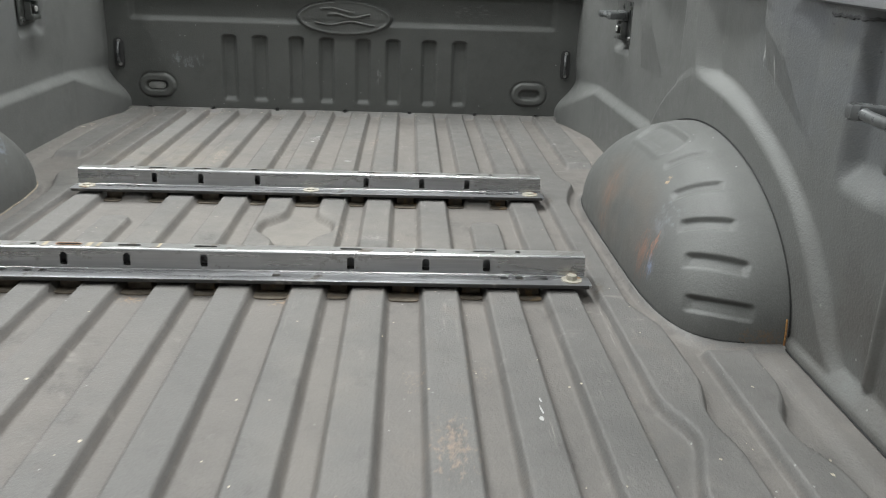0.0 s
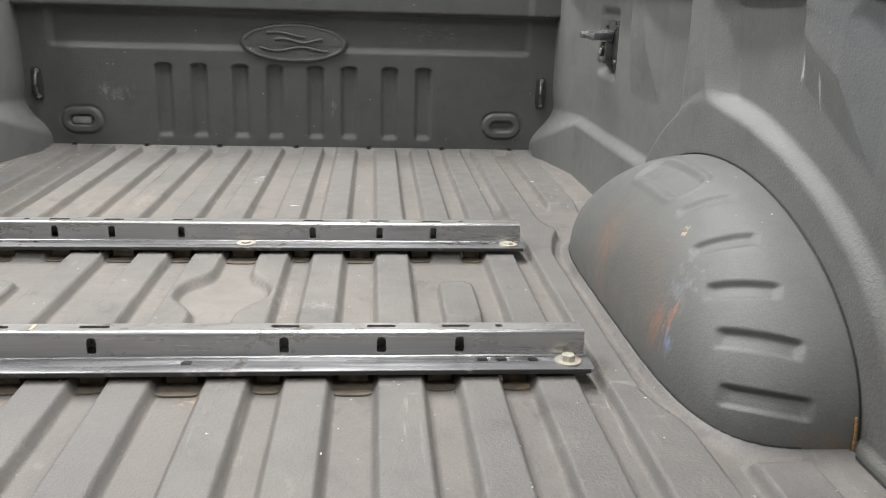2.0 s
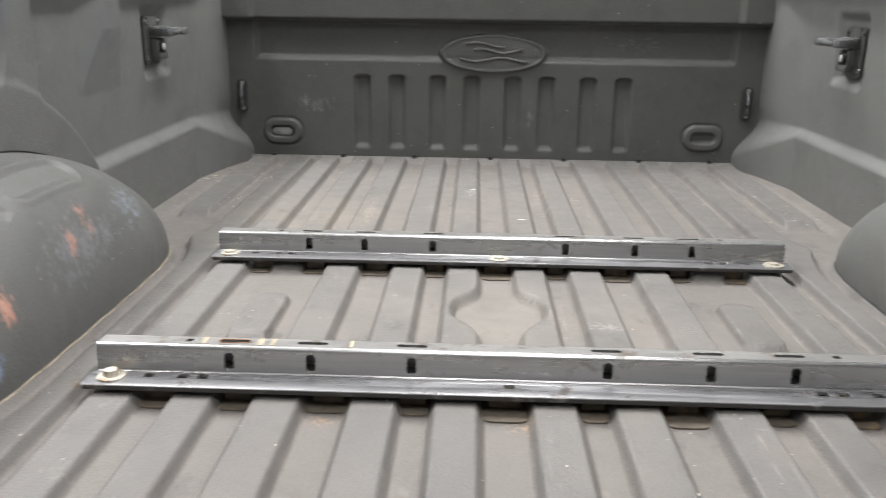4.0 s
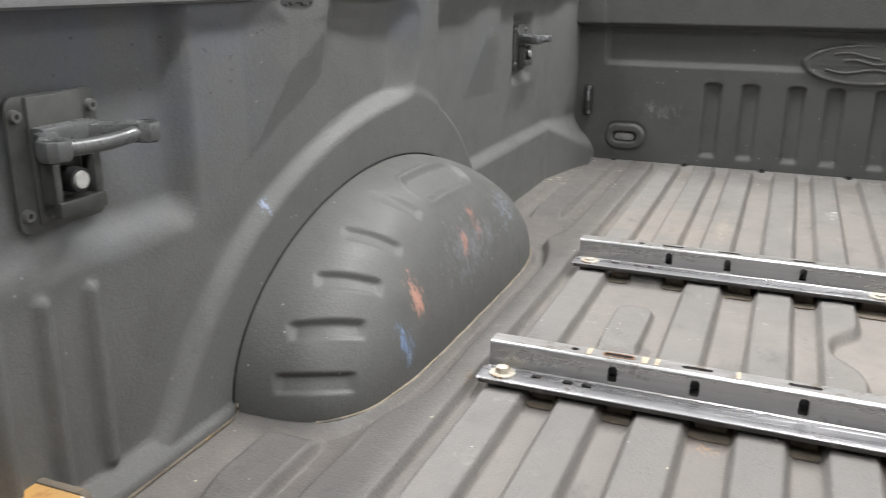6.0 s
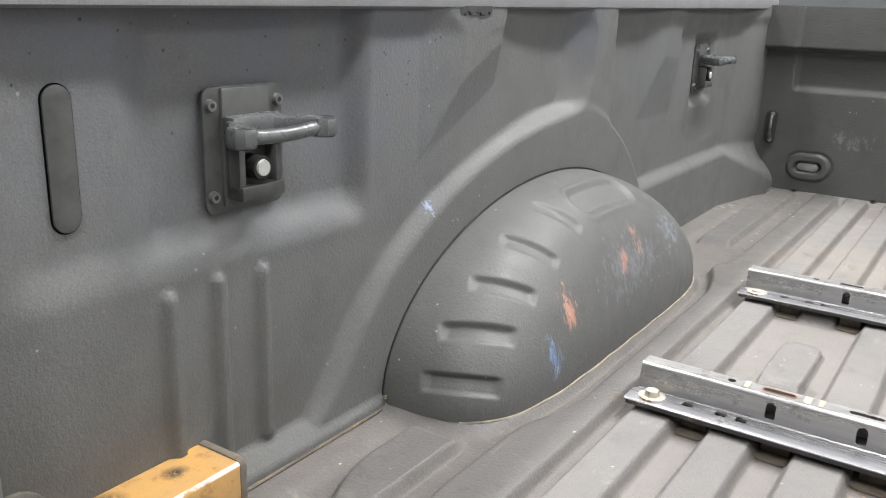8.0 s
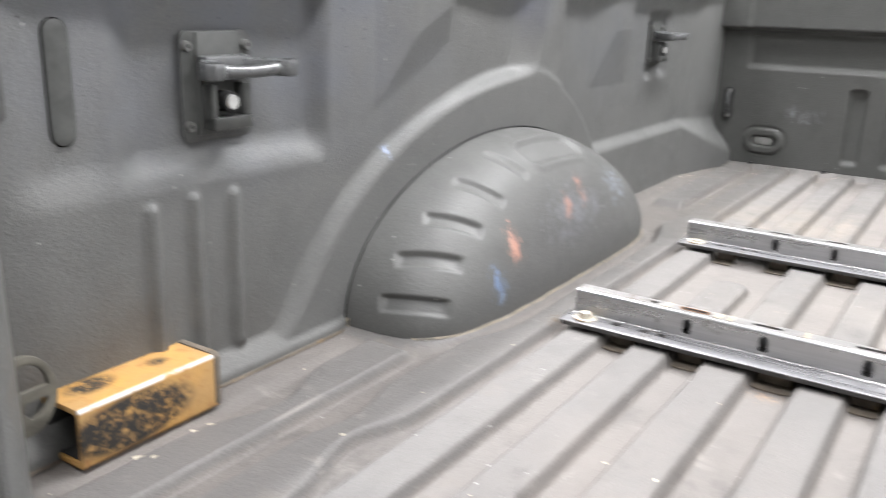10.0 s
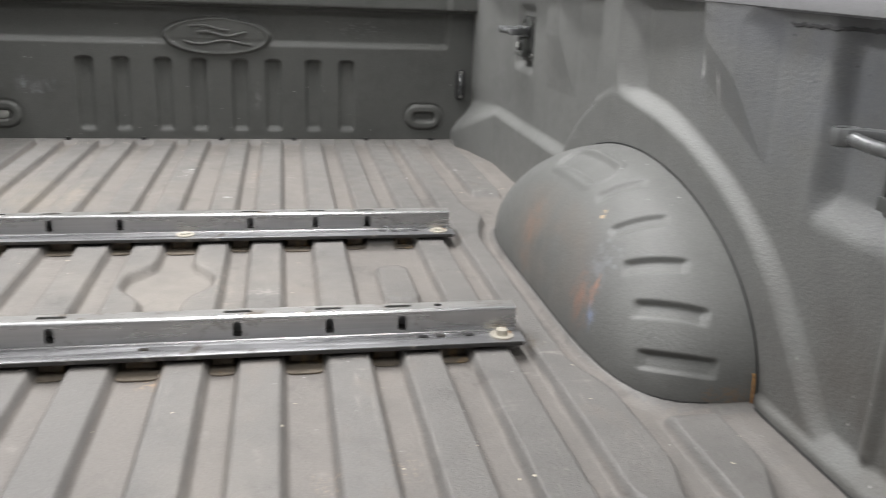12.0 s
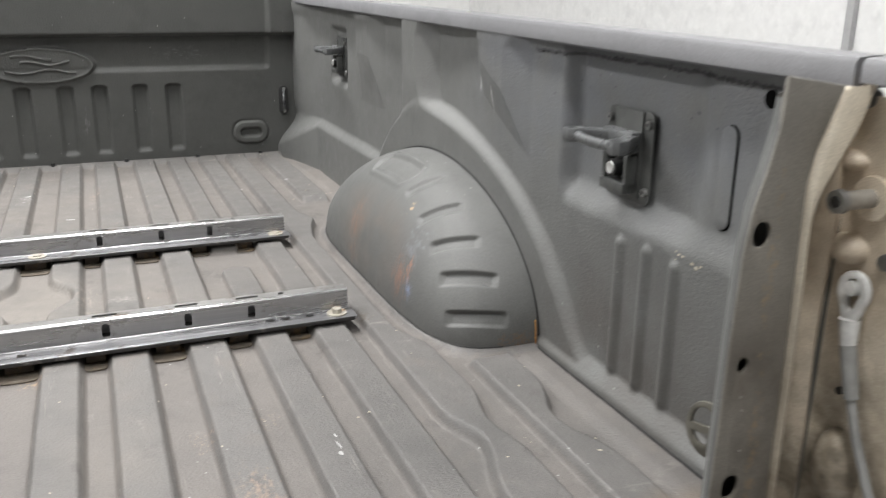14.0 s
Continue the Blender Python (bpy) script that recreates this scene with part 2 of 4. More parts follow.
def metal(name, base, rough, metallic=1.0, spots=None, spot_amount=0.5, stretch=None, bumpy=0.1):
    m, t, b = material(name)
    co = coords(t)
    n = noise_tex(t, co, 30.0, 5.0, 0.65, stretch)
    col = mix(t, ramp(t, n, 0.3, 0.7), base, tuple(v * (0.72 if stretch else 0.55) for v in base))
    if stretch and stretch[0] < 0.1:
        col = mix(t, ramp(t, noise_tex(t, co, 120.0, 3.0, 0.6, (0.02, 1, 1)), 0.42, 0.68, 0.0, 0.45), col, tuple(v * 0.55 for v in base))
    if spots:
        s = ramp(t, noise_tex(t, co, 22.0, 6.0, 0.7), 0.66 - 0.2 * spot_amount, 0.74 - 0.2 * spot_amount)
        col = mix(t, s, col, spots)
        t.links.new(ramp(t, s, 0, 1, metallic, 0.0), b.inputs["Metallic"])
    else:
        b.inputs["Metallic"].default_value = metallic
    t.links.new(col, b.inputs["Base Color"])
    t.links.new(ramp(t, noise_tex(t, co, 60.0, 4.0, 0.6, stretch), 0.3, 0.7, rough - 0.1, rough + 0.14), b.inputs["Roughness"])
    bump(t, b, noise_tex(t, co, 240.0, 3.0), bumpy, 0.001)
    return m


GALV = metal("galvanised_steel", (0.55, 0.55, 0.555), 0.29, 0.90, (0.22, 0.21, 0.195), 0.34, (0.05, 1, 1), 0.12)
GRIME = metal("grimy_galvanised_steel", (0.47, 0.47, 0.485), 0.30, 0.84, (0.075, 0.068, 0.060), 0.38, (0.05, 1, 1), 0.25)
# near-black colour for the shaded edge and inside of the rails
SHADE_STEEL = metal("shade_black_steel", (0.06, 0.058, 0.056), 0.5, 0.2, (0.16, 0.15, 0.14), 0.4, (0.1, 1, 1), 0.3)
TOPGRIME = metal("worn_galvanised_steel", (0.32, 0.315, 0.305), 0.42, 0.7, (0.11, 0.09, 0.075), 0.6, (0.2, 1, 1), 0.3)
SAND = metal("sandy_dirt", (0.36, 0.31, 0.235), 0.9, 0.0, (0.16, 0.145, 0.125), 0.6, None, 0.6)
MARK = metal("ochre_paint_mark", (0.50, 0.42, 0.30), 0.6, 0.0, (0.30, 0.26, 0.21), 0.6)
ORANGE = metal("orange_rust", (0.27, 0.135, 0.065), 0.8, 0.0)
ZINC = metal("pale_zinc_bolt", (0.70, 0.66, 0.57), 0.38, 0.6, (0.26, 0.16, 0.09), 0.42)
CAST = metal("grey_cast_metal", (0.165, 0.170, 0.172), 0.30, 0.35)
PLATE = metal("grey_coated_plate", (0.086, 0.089, 0.085), 0.40, 0.0)
PIN = metal("dirty_steel_pin", (0.42, 0.40, 0.36), 0.42, 0.4, (0.20, 0.17, 0.13), 0.4)
SCREW = metal("steel_screw", (0.30, 0.30, 0.29), 0.38, 0.7)
CHROME = metal("bright_lock_face", (0.85, 0.85, 0.83), 0.35, 0.55)
RUST = metal("rust", (0.30, 0.14, 0.05), 0.85, 0.0, (0.42, 0.24, 0.08), 0.6, None, 0.6)
SHIM = metal("rusty_shim", (0.165, 0.138, 0.108), 0.85, 0.0, (0.21, 0.15, 0.09), 0.5, None, 0.5)


def tube_paint():
    m, t, b = material("yellow_rusted_paint")
    co = coords(t)
    col = mix(t, ramp(t, noise_tex(t, co, 14.0, 4.0), 0.35, 0.65), (0.52, 0.285, 0.075), (0.42, 0.255, 0.10))
    col = mix(t, ramp(t, noise_tex(t, co, 60.0, 5.0, 0.7), 0.55, 0.68, 0.0, 0.7), col, (0.30, 0.13, 0.04))
    side = math_node(t, "MAXIMUM", blob(t, co, (0.037, -0.030, 0.034), (0.012, 0.092, 0.036), 0.75), blob(t, co, (-0.01, -0.050, 0.070), (0.024, 0.036, 0.012), 0.5))
    side = math_node(t, "MAXIMUM", side, blob(t, co, (-0.002, 0.035, 0.070), (0.014, 0.018, 0.012), 0.2))
    soot = math_node(t, "MULTIPLY", side, ramp(t, noise_tex(t, co, 80.0, 8.0, 0.8), 0.38, 0.50))
    col = mix(t, soot, col, (0.025, 0.024, 0.022))
    edge = math_node(t, "MULTIPLY", blob(t, co, (0.034, 0.0, 0.068), (0.0032, 0.3, 0.0032), 0.6), ramp(t, noise_tex(t, co, 35.0, 4.0), 0.36, 0.46))
    col = mix(t, edge, col, (0.62, 0.60, 0.56))
    t.links.new(col, b.inputs["Base Color"])
    b.inputs["Roughness"].default_value = 0.66
    bump(t, b, noise_tex(t, co, 150.0, 4.0, 0.7), 0.5, 0.0015)
    return m


TUBE = tube_paint()
VOID, _t, _b = material("black_opening")
_b.inputs["Base Color"].default_value = (0.004, 0.004, 0.004, 1)
_b.inputs["Roughness"].default_value, _b.inputs["Specular IOR Level"].default_value = 1.0, 0.0
BLACK = metal("black_plastic", (0.02, 0.02, 0.02), 0.5, 0.0)
SEALANT = metal("dark_old_sealant", (0.055, 0.055, 0.058), 0.7, 0.0, (0.10, 0.10, 0.10), 0.4, None, 0.5)
CAP = bed_paint("grey_plastic_rail_cap", (0.175, 0.175, 0.182), (0.195, 0.195, 0.20), 0.45, 0.4, (), 0.06)
MUD = bed_paint("mud_stained_tan_paint", (0.66, 0.56, 0.43), (0.80, 0.73, 0.61), 0.42, 1.0, (), 0.10, 0.0, (),
    (((0.83, -0.83, 0.08), (0.16, 0.16, 0.30), (0.15, 0.125, 0.092), 1.3), ((0.83, -0.83, 0.36), (0.12, 0.15, 0.14), (0.30, 0.235, 0.165), 0.8)))
FLANGE = bed_paint("pale_tan_flange_paint", (0.70, 0.63, 0.51), (0.80, 0.74, 0.62), 0.4, 0.8, (), 0.06, 0.0, (),
    (((0.79, -0.82, 0.0), (0.15, 0.15, 0.36), (0.20, 0.16, 0.115), 1.2),))
POST = bed_paint("dusty_post_paint", (0.225, 0.212, 0.188), (0.27, 0.25, 0.215), 0.5, 0.8, (
    ((0.745, -0.80, 0.33), (0.010, 0.05, 0.13), (0.30, 0.22, 0.12), (1, 1, 0.6)),
    ((0.752, -0.80, 0.14), (0.014, 0.05, 0.14), (0.26, 0.19, 0.11), (1, 1, 0.6)),
), 0.16, 0.6, (), (((0.75, -0.82, 0.1), (0.2, 0.1, 0.3), (0.09, 0.078, 0.062), 1.0), ((-0.75, -0.82, 0.1), (0.2, 0.1, 0.3), (0.11, 0.10, 0.09), 0.5)), 0.2)
RING = metal("grey_painted_hook", (0.135, 0.127, 0.103), 0.55, 0.0)
FLAKE = metal("pale_paint_flake", (0.62, 0.56, 0.44), 0.7, 0.0)
WHITE_FLAKE = metal("white_scrape", (0.68, 0.68, 0.66), 0.6, 0.0)
CABLE_WHITE = metal("white_cable_end", (0.80, 0.80, 0.78), 0.4, 0.0)
CABLE_GREY = metal("grey_cable_sleeve", (0.30, 0.30, 0.29), 0.5, 0.0)
GARAGE = bed_paint("white_wall_paint", (0.82, 0.82, 0.81), (0.78, 0.78, 0.76), 0.6, 0.3, (), 0.1)
CONCRETE = bed_paint("concrete", (0.32, 0.31, 0.30), (0.26, 0.255, 0.245), 0.8, 0.7, (), 0.3)
CEIL = bed_paint("pale_ceiling_paint", (0.42, 0.42, 0.42), (0.36, 0.36, 0.36), 0.7, 0.3, (), 0.1)
LENS = metal("clear_drain_plug", (0.26, 0.26, 0.25), 0.3, 0.0)


# ---- builders ----
def ss(a, b, v):
    k = np.clip((np.asarray(v, float) - a) / (b - a), 0, 1)
    return k * k * (3 - 2 * k)


def link_mesh(name, mesh, mats, parent=None, label="", smooth=True):
    for m in mats if isinstance(mats, (list, tuple)) else (mats,):
        mesh.materials.append(m)
    if smooth:
        mesh.shade_smooth()
    ob = new(name, mesh)
    if parent:
        ob.parent = parent
    if label:
        ob["label"] = label
    return ob


def part(name, bm, mats, parent=None, label="", smooth=True, angle=35):
    mesh = bpy.data.meshes.new(name)
    bmesh.ops.recalc_face_normals(bm, faces=bm.faces)
    if smooth:
        for e in bm.edges:
            if len(e.link_faces) == 2 and e.calc_face_angle(0) > radians(angle):
                e.smooth = False
    bm.to_mesh(mesh)
    bm.free()
    return link_mesh(name, mesh, mats, parent, label, smooth)


def thing(name, label, category, m=None, group="", kind=""):
    ob = new(name)
    if m is not None:
        ob.matrix_world = m
    return tagged(ob, label, category, group, kind)


def box(bm, lo, hi, bevel=0.0, seg=2, m=None):
    made = bmesh.ops.create_cube(bm, size=1)["verts"]
    c, s = [(a + b) / 2 for a, b in zip(lo, hi)], [b - a for a, b in zip(lo, hi)]
    for v in made:
        v.co = Vector([v.co[k] * s[k] + c[k] for k in range(3)])
    if bevel:
        edges = list({e for v in made for e in v.link_edges})
        made = bmesh.ops.bevel(bm, geom=edges, offset=bevel, segments=seg, affect="EDGES", profile=0.5)["verts"]
    if m is not None:
        bmesh.ops.transform(bm, matrix=m, verts=list(set(made)))
    return bm


def rod(bm, a, b, r, r2=None, seg=16):
    a, b = Vector(a), Vector(b)
    turn = (b - a).to_track_quat("Z", "Y").to_matrix().to_4x4()
    bmesh.ops.create_cone(bm, cap_ends=True, segments=seg, radius1=r, radius2=r if r2 is None else r2, depth=(b - a).length,
                          matrix=Matrix.Translation((a + b) / 2) @ turn)
    return bm


def sweep(bm, pts, r, seg=10, closed=False):
    """A round bar of radius r along the points."""
    pts = [Vector(p) for p in pts]
    rings, n = [], len(pts)
    for k, p in enumerate(pts):
        a = pts[(k - 1) % n] if closed or k else p
        b = pts[(k + 1) % n] if closed or k < n - 1 else p
        q = (b - a).to_track_quat("Z", "Y")
        rings.append([bm.verts.new(p + q @ Vector((r * math.cos(2 * math.pi * j / seg), r * math.sin(2 * math.pi * j / seg), 0))) for j in range(seg)])
    for k in range(n if closed else n - 1):
        a, b = rings[k], rings[(k + 1) % n]
        if closed and k == n - 1:
            shift = min(range(seg), key=lambda s: (a[0].co - b[s].co).length)
            b = b[shift:] + b[:shift]
        for j in range(seg):
            bm.faces.new((a[j], a[(j + 1) % seg], b[(j + 1) % seg], b[j]))
    if not closed:
        bm.faces.new(rings[0][::-1])
        bm.faces.new(rings[-1])
    return bm


def capsule(cx, cy, hx, hy, seg=8):
    """Outline of an upright or lying slot with round ends, half sizes hx and hy."""
    r = min(hx, hy)
    out = []
    for q, (sx, sy) in enumerate(((1, 1), (-1, 1), (-1, -1), (1, -1))):
        for k in range(seg + 1):
            a = math.pi / 2 * (q + k / seg)
            out.append((cx + sx * (hx - r) + r * math.cos(a), cy + sy * (hy - r) + r * math.sin(a)))
    return out


def rounded(x0, y0, x1, y1, r, seg=5):
    out = []
    for q, (cx, cy) in enumerate(((x1 - r, y1 - r), (x0 + r, y1 - r), (x0 + r, y0 + r), (x1 - r, y0 + r))):
        for k in range(seg + 1):
            a = math.pi / 2 * (q + k / seg)
            out.append((cx + r * math.cos(a), cy + r * math.sin(a)))
    return out


def sheet(outline, holes, thick, m, bevel=0.0, bm=None):
    """A flat plate with real holes, lying in the plane of m (its z is the thickness)."""
    cu = bpy.data.curves.new("outline", "CURVE")
    cu.dimensions, cu.fill_mode, cu.extrude, cu.bevel_depth, cu.bevel_resolution = "2D", "BOTH", thick / 2 - bevel, bevel, 1
    cu.offset = -bevel
    for pts in (outline, *holes):
        sp = cu.splines.new("POLY")
        sp.points.add(len(pts) - 1)
        sp.use_cyclic_u = True
        for p, (x, y) in zip(sp.points, pts):
            p.co = (x, y, 0, 1)
    ob = bpy.data.objects.new("outline", cu)
    mesh = bpy.data.meshes.new_from_object(ob)
    one = bmesh.new()
    one.from_mesh(mesh)
    bmesh.ops.remove_doubles(one, verts=one.verts, dist=1e-5)
    bmesh.ops.transform(one, matrix=m, verts=one.verts)
    one.to_mesh(mesh)
    one.free()
    bm = bm or bmesh.new()
    bm.from_mesh(mesh)
    bpy.data.objects.remove(ob)
    bpy.data.curves.remove(cu)
    bpy.data.meshes.remove(mesh)
    return bm


def field(name, us, vs, place, mats, parent=None, label="", pick=None, flip=False):
    """A smooth sheet over the grid us x vs; place gives arrays x, y, z; pick an index of material per cell."""
    gu, gv = np.meshgrid(us, vs, indexing="ij")
    co = np.stack(place(gu, gv), -1).reshape(-1, 3)
    nu, nv = len(us), len(vs)
    k = (np.arange(nu - 1)[:, None] * nv + np.arange(nv - 1)[None]).ravel()
    quads = np.stack([k, k + nv, k + nv + 1, k + 1], -1)
    if flip:
        quads = quads[:, ::-1]
    mesh = bpy.data.meshes.new(name)
    mesh.from_pydata(co.tolist(), [], quads.tolist())
    if pick is not None:
        mid = lambda a: (a[:-1, :-1] + a[1:, 1:]) / 2
        mesh.polygons.foreach_set("material_index", pick(mid(gu), mid(gv)).astype(int).ravel())
    return link_mesh(name, mesh, mats, parent, label)


# ---- the garage ----
def slab(name, lo, hi, mat, label):
    bm = bmesh.new()
    box(bm, lo, hi)
    return tagged(part(name, bm, mat, None, "", False), label, name.split("_")[0], kind="structure")


slab("ground", (-3.6, -4.6, -1.1), (3.6, 5.6, -0.95), CONCRETE, "bare grey concrete garage floor under the truck")
slab("wall_east", (3.2, -4.6, -0.95), (3.4, 5.6, 3.4), GARAGE, "plain white garage wall beside the truck")
slab("wall_west", (-3.4, -4.6, -0.95), (-3.2, 5.6, 3.4), GARAGE, "plain white garage wall beside the truck")
slab("wall_south", (-3.2, -4.6, -0.95), (3.2, -4.4, 3.4), CONCRETE, "plain grey garage wall behind the truck")
slab("wall_north", (-3.2, 5.4, -0.95), (3.2, 5.6, 3.4), GARAGE, "plain white garage wall ahead of the truck")
slab("ceiling", (-3.4, -4.6, 3.4), (3.4, 5.6, 3.5), CEIL, "plain pale grey garage ceiling")

# ---- the bed: floor ----
DEPTH = 0.0175
REAR, FRONT = -0.86, 1.70


def flow(y, ys, xs):
    """A line through the points with softened bends."""
    return sum(np.interp(y + d, ys, xs) for d in (-0.022, -0.011, 0.0, 0.011, 0.022)) / 5


def floor_z(x, y):
    a, c = np.abs(x), np.abs(x + 0.006)
    lobe = np.exp(-(np.abs((y - 0.325) / 0.070) ** 3.0))
    neck = 0.036 + 0.046 * lobe
    out6 = flow(y, (-0.9, -0.52, -0.455, -0.415, -0.36, -0.16, -0.07, 0.55, 0.66, 0.72, 0.80, 1.7),
                     (0.640, 0.643, 0.627, 0.630, 0.648, 0.645, 0.612, 0.616, 0.640, 0.664, 0.634, 0.634))
    in6 = flow(y, (-0.9, -0.60, -0.55, -0.49, -0.45, -0.41, 1.7), (0.566, 0.570, 0.586, 0.606, 0.594, 0.576, 0.574))
    out7 = flow(y, (-0.9, -0.60, -0.545, -0.50, -0.45, -0.405, -0.36, 1.7), (0.750, 0.752, 0.745, 0.722, 0.721, 0.745, 0.758, 0.760))
    h, crisp = np.zeros_like(a), 0.0028 * ss(0.2, 0.45, x)
    for w, lo, hi, gate in (
        (c, neck, 0.091, 1.0), (c, 0.141, 0.1985, 1.0), (c, 0.266, 0.326, 1.0),
        (c, 0.379, 0.432, 1 - ss(0.05, 0.08, y) * (1 - ss(0.52, 0.55, y))), (c, 0.484, 0.539, 1.0), (a, in6, out6, 1.0),
        (a, 0.692, out7, 1 - ss(-0.25, -0.23, y) * (1 - ss(0.93, 0.97, y))),
    ):
        h = np.maximum(h, gate * ss(lo - 0.0105, lo + 0.003, w) * (1 - ss(hi - 0.003 + crisp, hi + 0.0105 - crisp, w)))
    stamp = np.hypot(np.maximum(np.abs(a - 0.402) - 0.012, 0), np.maximum(np.abs(y - 0.29) - 0.075, 0))
    h = np.maximum(h, 0.85 * (1 - ss(0.0165, 0.0235, stamp)))
    h = np.maximum(h, 0.35 * ss(0.768, 0.80, a))
    skirt = (np.abs((y - 0.24) / 0.455) ** 4.6 + np.abs(np.minimum(a - 0.845, 0) / 0.197) ** 4.6) ** (1 / 4.6)
    h = np.maximum(h, 0.72 * (1 - ss(1.0, 1.07, skirt)))
    h = h + (1 - h) * ss(1.650, 1.668, y)
    return DEPTH * (h - 1)


floor = field("floor", np.linspace(-0.90, 0.90, 721), np.linspace(REAR, FRONT, 234),
              lambda x, y: (x, y, floor_z(x, y)), [FLOOR, DUSTY],
              pick=lambda x, y: floor_z(x, y) < -0.6 * DEPTH)
tagged(floor, "ribbed steel truck bed floor in worn, dusty grey paint", "truck bed floor", kind="structure")
bm = bmesh.new()
box(bm, (-0.90, REAR, -0.05), (0.90, FRONT, -0.0215))
part("underside", bm, WALL, floor, "", False)

# ---- the bed: side walls ----
RECESS, MID = 0.874, 0.848
CAP_LOW = {-1: lambda y: 0.515 + 0.0095 * (y + 0.7), 1: lambda y: 0.502 + 0.0130 * (y + 0.7)}


def arch_face(z):
    """The ring round a wheel well, all but upright."""
    return 0.8335 - 0.003 * ss(0.05, 0.33, z)


def dart(y, above, tail, edge, rear, under):
    """How far an upright stands out: it rises from its tail, its underside leans out above a foot line, and it ends sharply at edge."""
    out = np.minimum(np.minimum(rear * np.maximum(y - tail, 0), under * np.maximum(above, 0)), 0.0145)
    return out * (1 - ss(edge, edge + 0.010, y))


def wall_x(y, z, side=0):
    """Distance of a side wall's inner face from the bed's centre line."""
    deep, up = RECESS - MID, z + 0.007 * side
    pocket = (0.45 * ss(-0.73, -0.66, y) + 0.55 * ss(-0.59, -0.535, y)) * (1 - ss(-0.262, -0.228, y)) * ss(0.252, 0.304, z)
    x = MID + deep * pocket
    # panels between the uprights, and the uprights, which rise gently and end sharply
    x = x + 0.014 * ss(0.0, 0.28, y) * (1 - ss(1.40, 1.60, y))
    x = x - dart(y, up - 0.402 - 0.46 * (y - 0.072), -0.125, 0.072, 0.16, 0.21)
    x = x - dart(y, up - 0.287, 0.70, 0.912, 0.13, 0.11)
    flare = 0.05 * np.exp(-np.maximum(up - 0.335, 0) / 0.03)
    two = np.clip((y - 0.325 + flare) / 0.085, 0, 1) * (1 - ss(0.495, 0.507, y))
    x = x + (0.8338 - x) * two
    third = ss(1.055, 1.085, y) * (1 - ss(1.215, 1.245, y)) * ss(0.288, 0.318, z) * (1 - ss(0.45, 0.48, z))
    x = x + (0.8805 - x) * third
    dy, p = (y + 0.085 * np.exp(-np.maximum(z, 0) / 0.045) * (1 - ss(-0.1, 0.2, y)) - 0.39) / np.where(y < 0.39, 0.682, 0.385), np.where(y < 0.39, 2.0, 1.55)
    ellipse = (np.abs(dy) ** p + (np.maximum(up, 0) / 0.345) ** p) ** (1 / p)
    arch = 1 - ss(0.972, 1.046 - 0.042 * ss(0.36, 0.52, y), ellipse)
    x = x + (arch_face(z) - x) * arch
    g = np.clip((y - 1.36) / 0.33, 0, 1)
    ledge = (1 - ss(0.134 - 0.12 * g, 0.163 - 0.015 * g, z)) * ss(0.66, 0.74, y)
    x = x + (0.840 - 0.072 * g - x) * ledge
    x = x - 0.012 * ss(1.48, 1.66, y) * ss(0.08, 0.2, z)
    foot = (1 - ss(0.022, 0.034, z)) * (1 - ss(-0.25, -0.15, y))
    x = x + (np.minimum(0.826 + 0.022 * np.clip(z / 0.028, 0, 1), x) - x) * foot
    for yr, top in ((-0.546, 0.243), (-0.483, 0.247), (-0.420, 0.243)):
        d = np.hypot(np.abs(y - yr), np.maximum(np.abs(z - (top + 0.014) / 2) - (top - 0.014) / 2 + 0.008, 0))
        x = x - 0.0085 * (1 - ss(0.0035, 0.0125, d)) * (1 - foot)
    x = np.maximum(x - 0.006 * ss(0.485, 0.52, z), 0.8335 - 0.07 * (y > 1.2) - 0.02 * (z < 0.4))
    return x


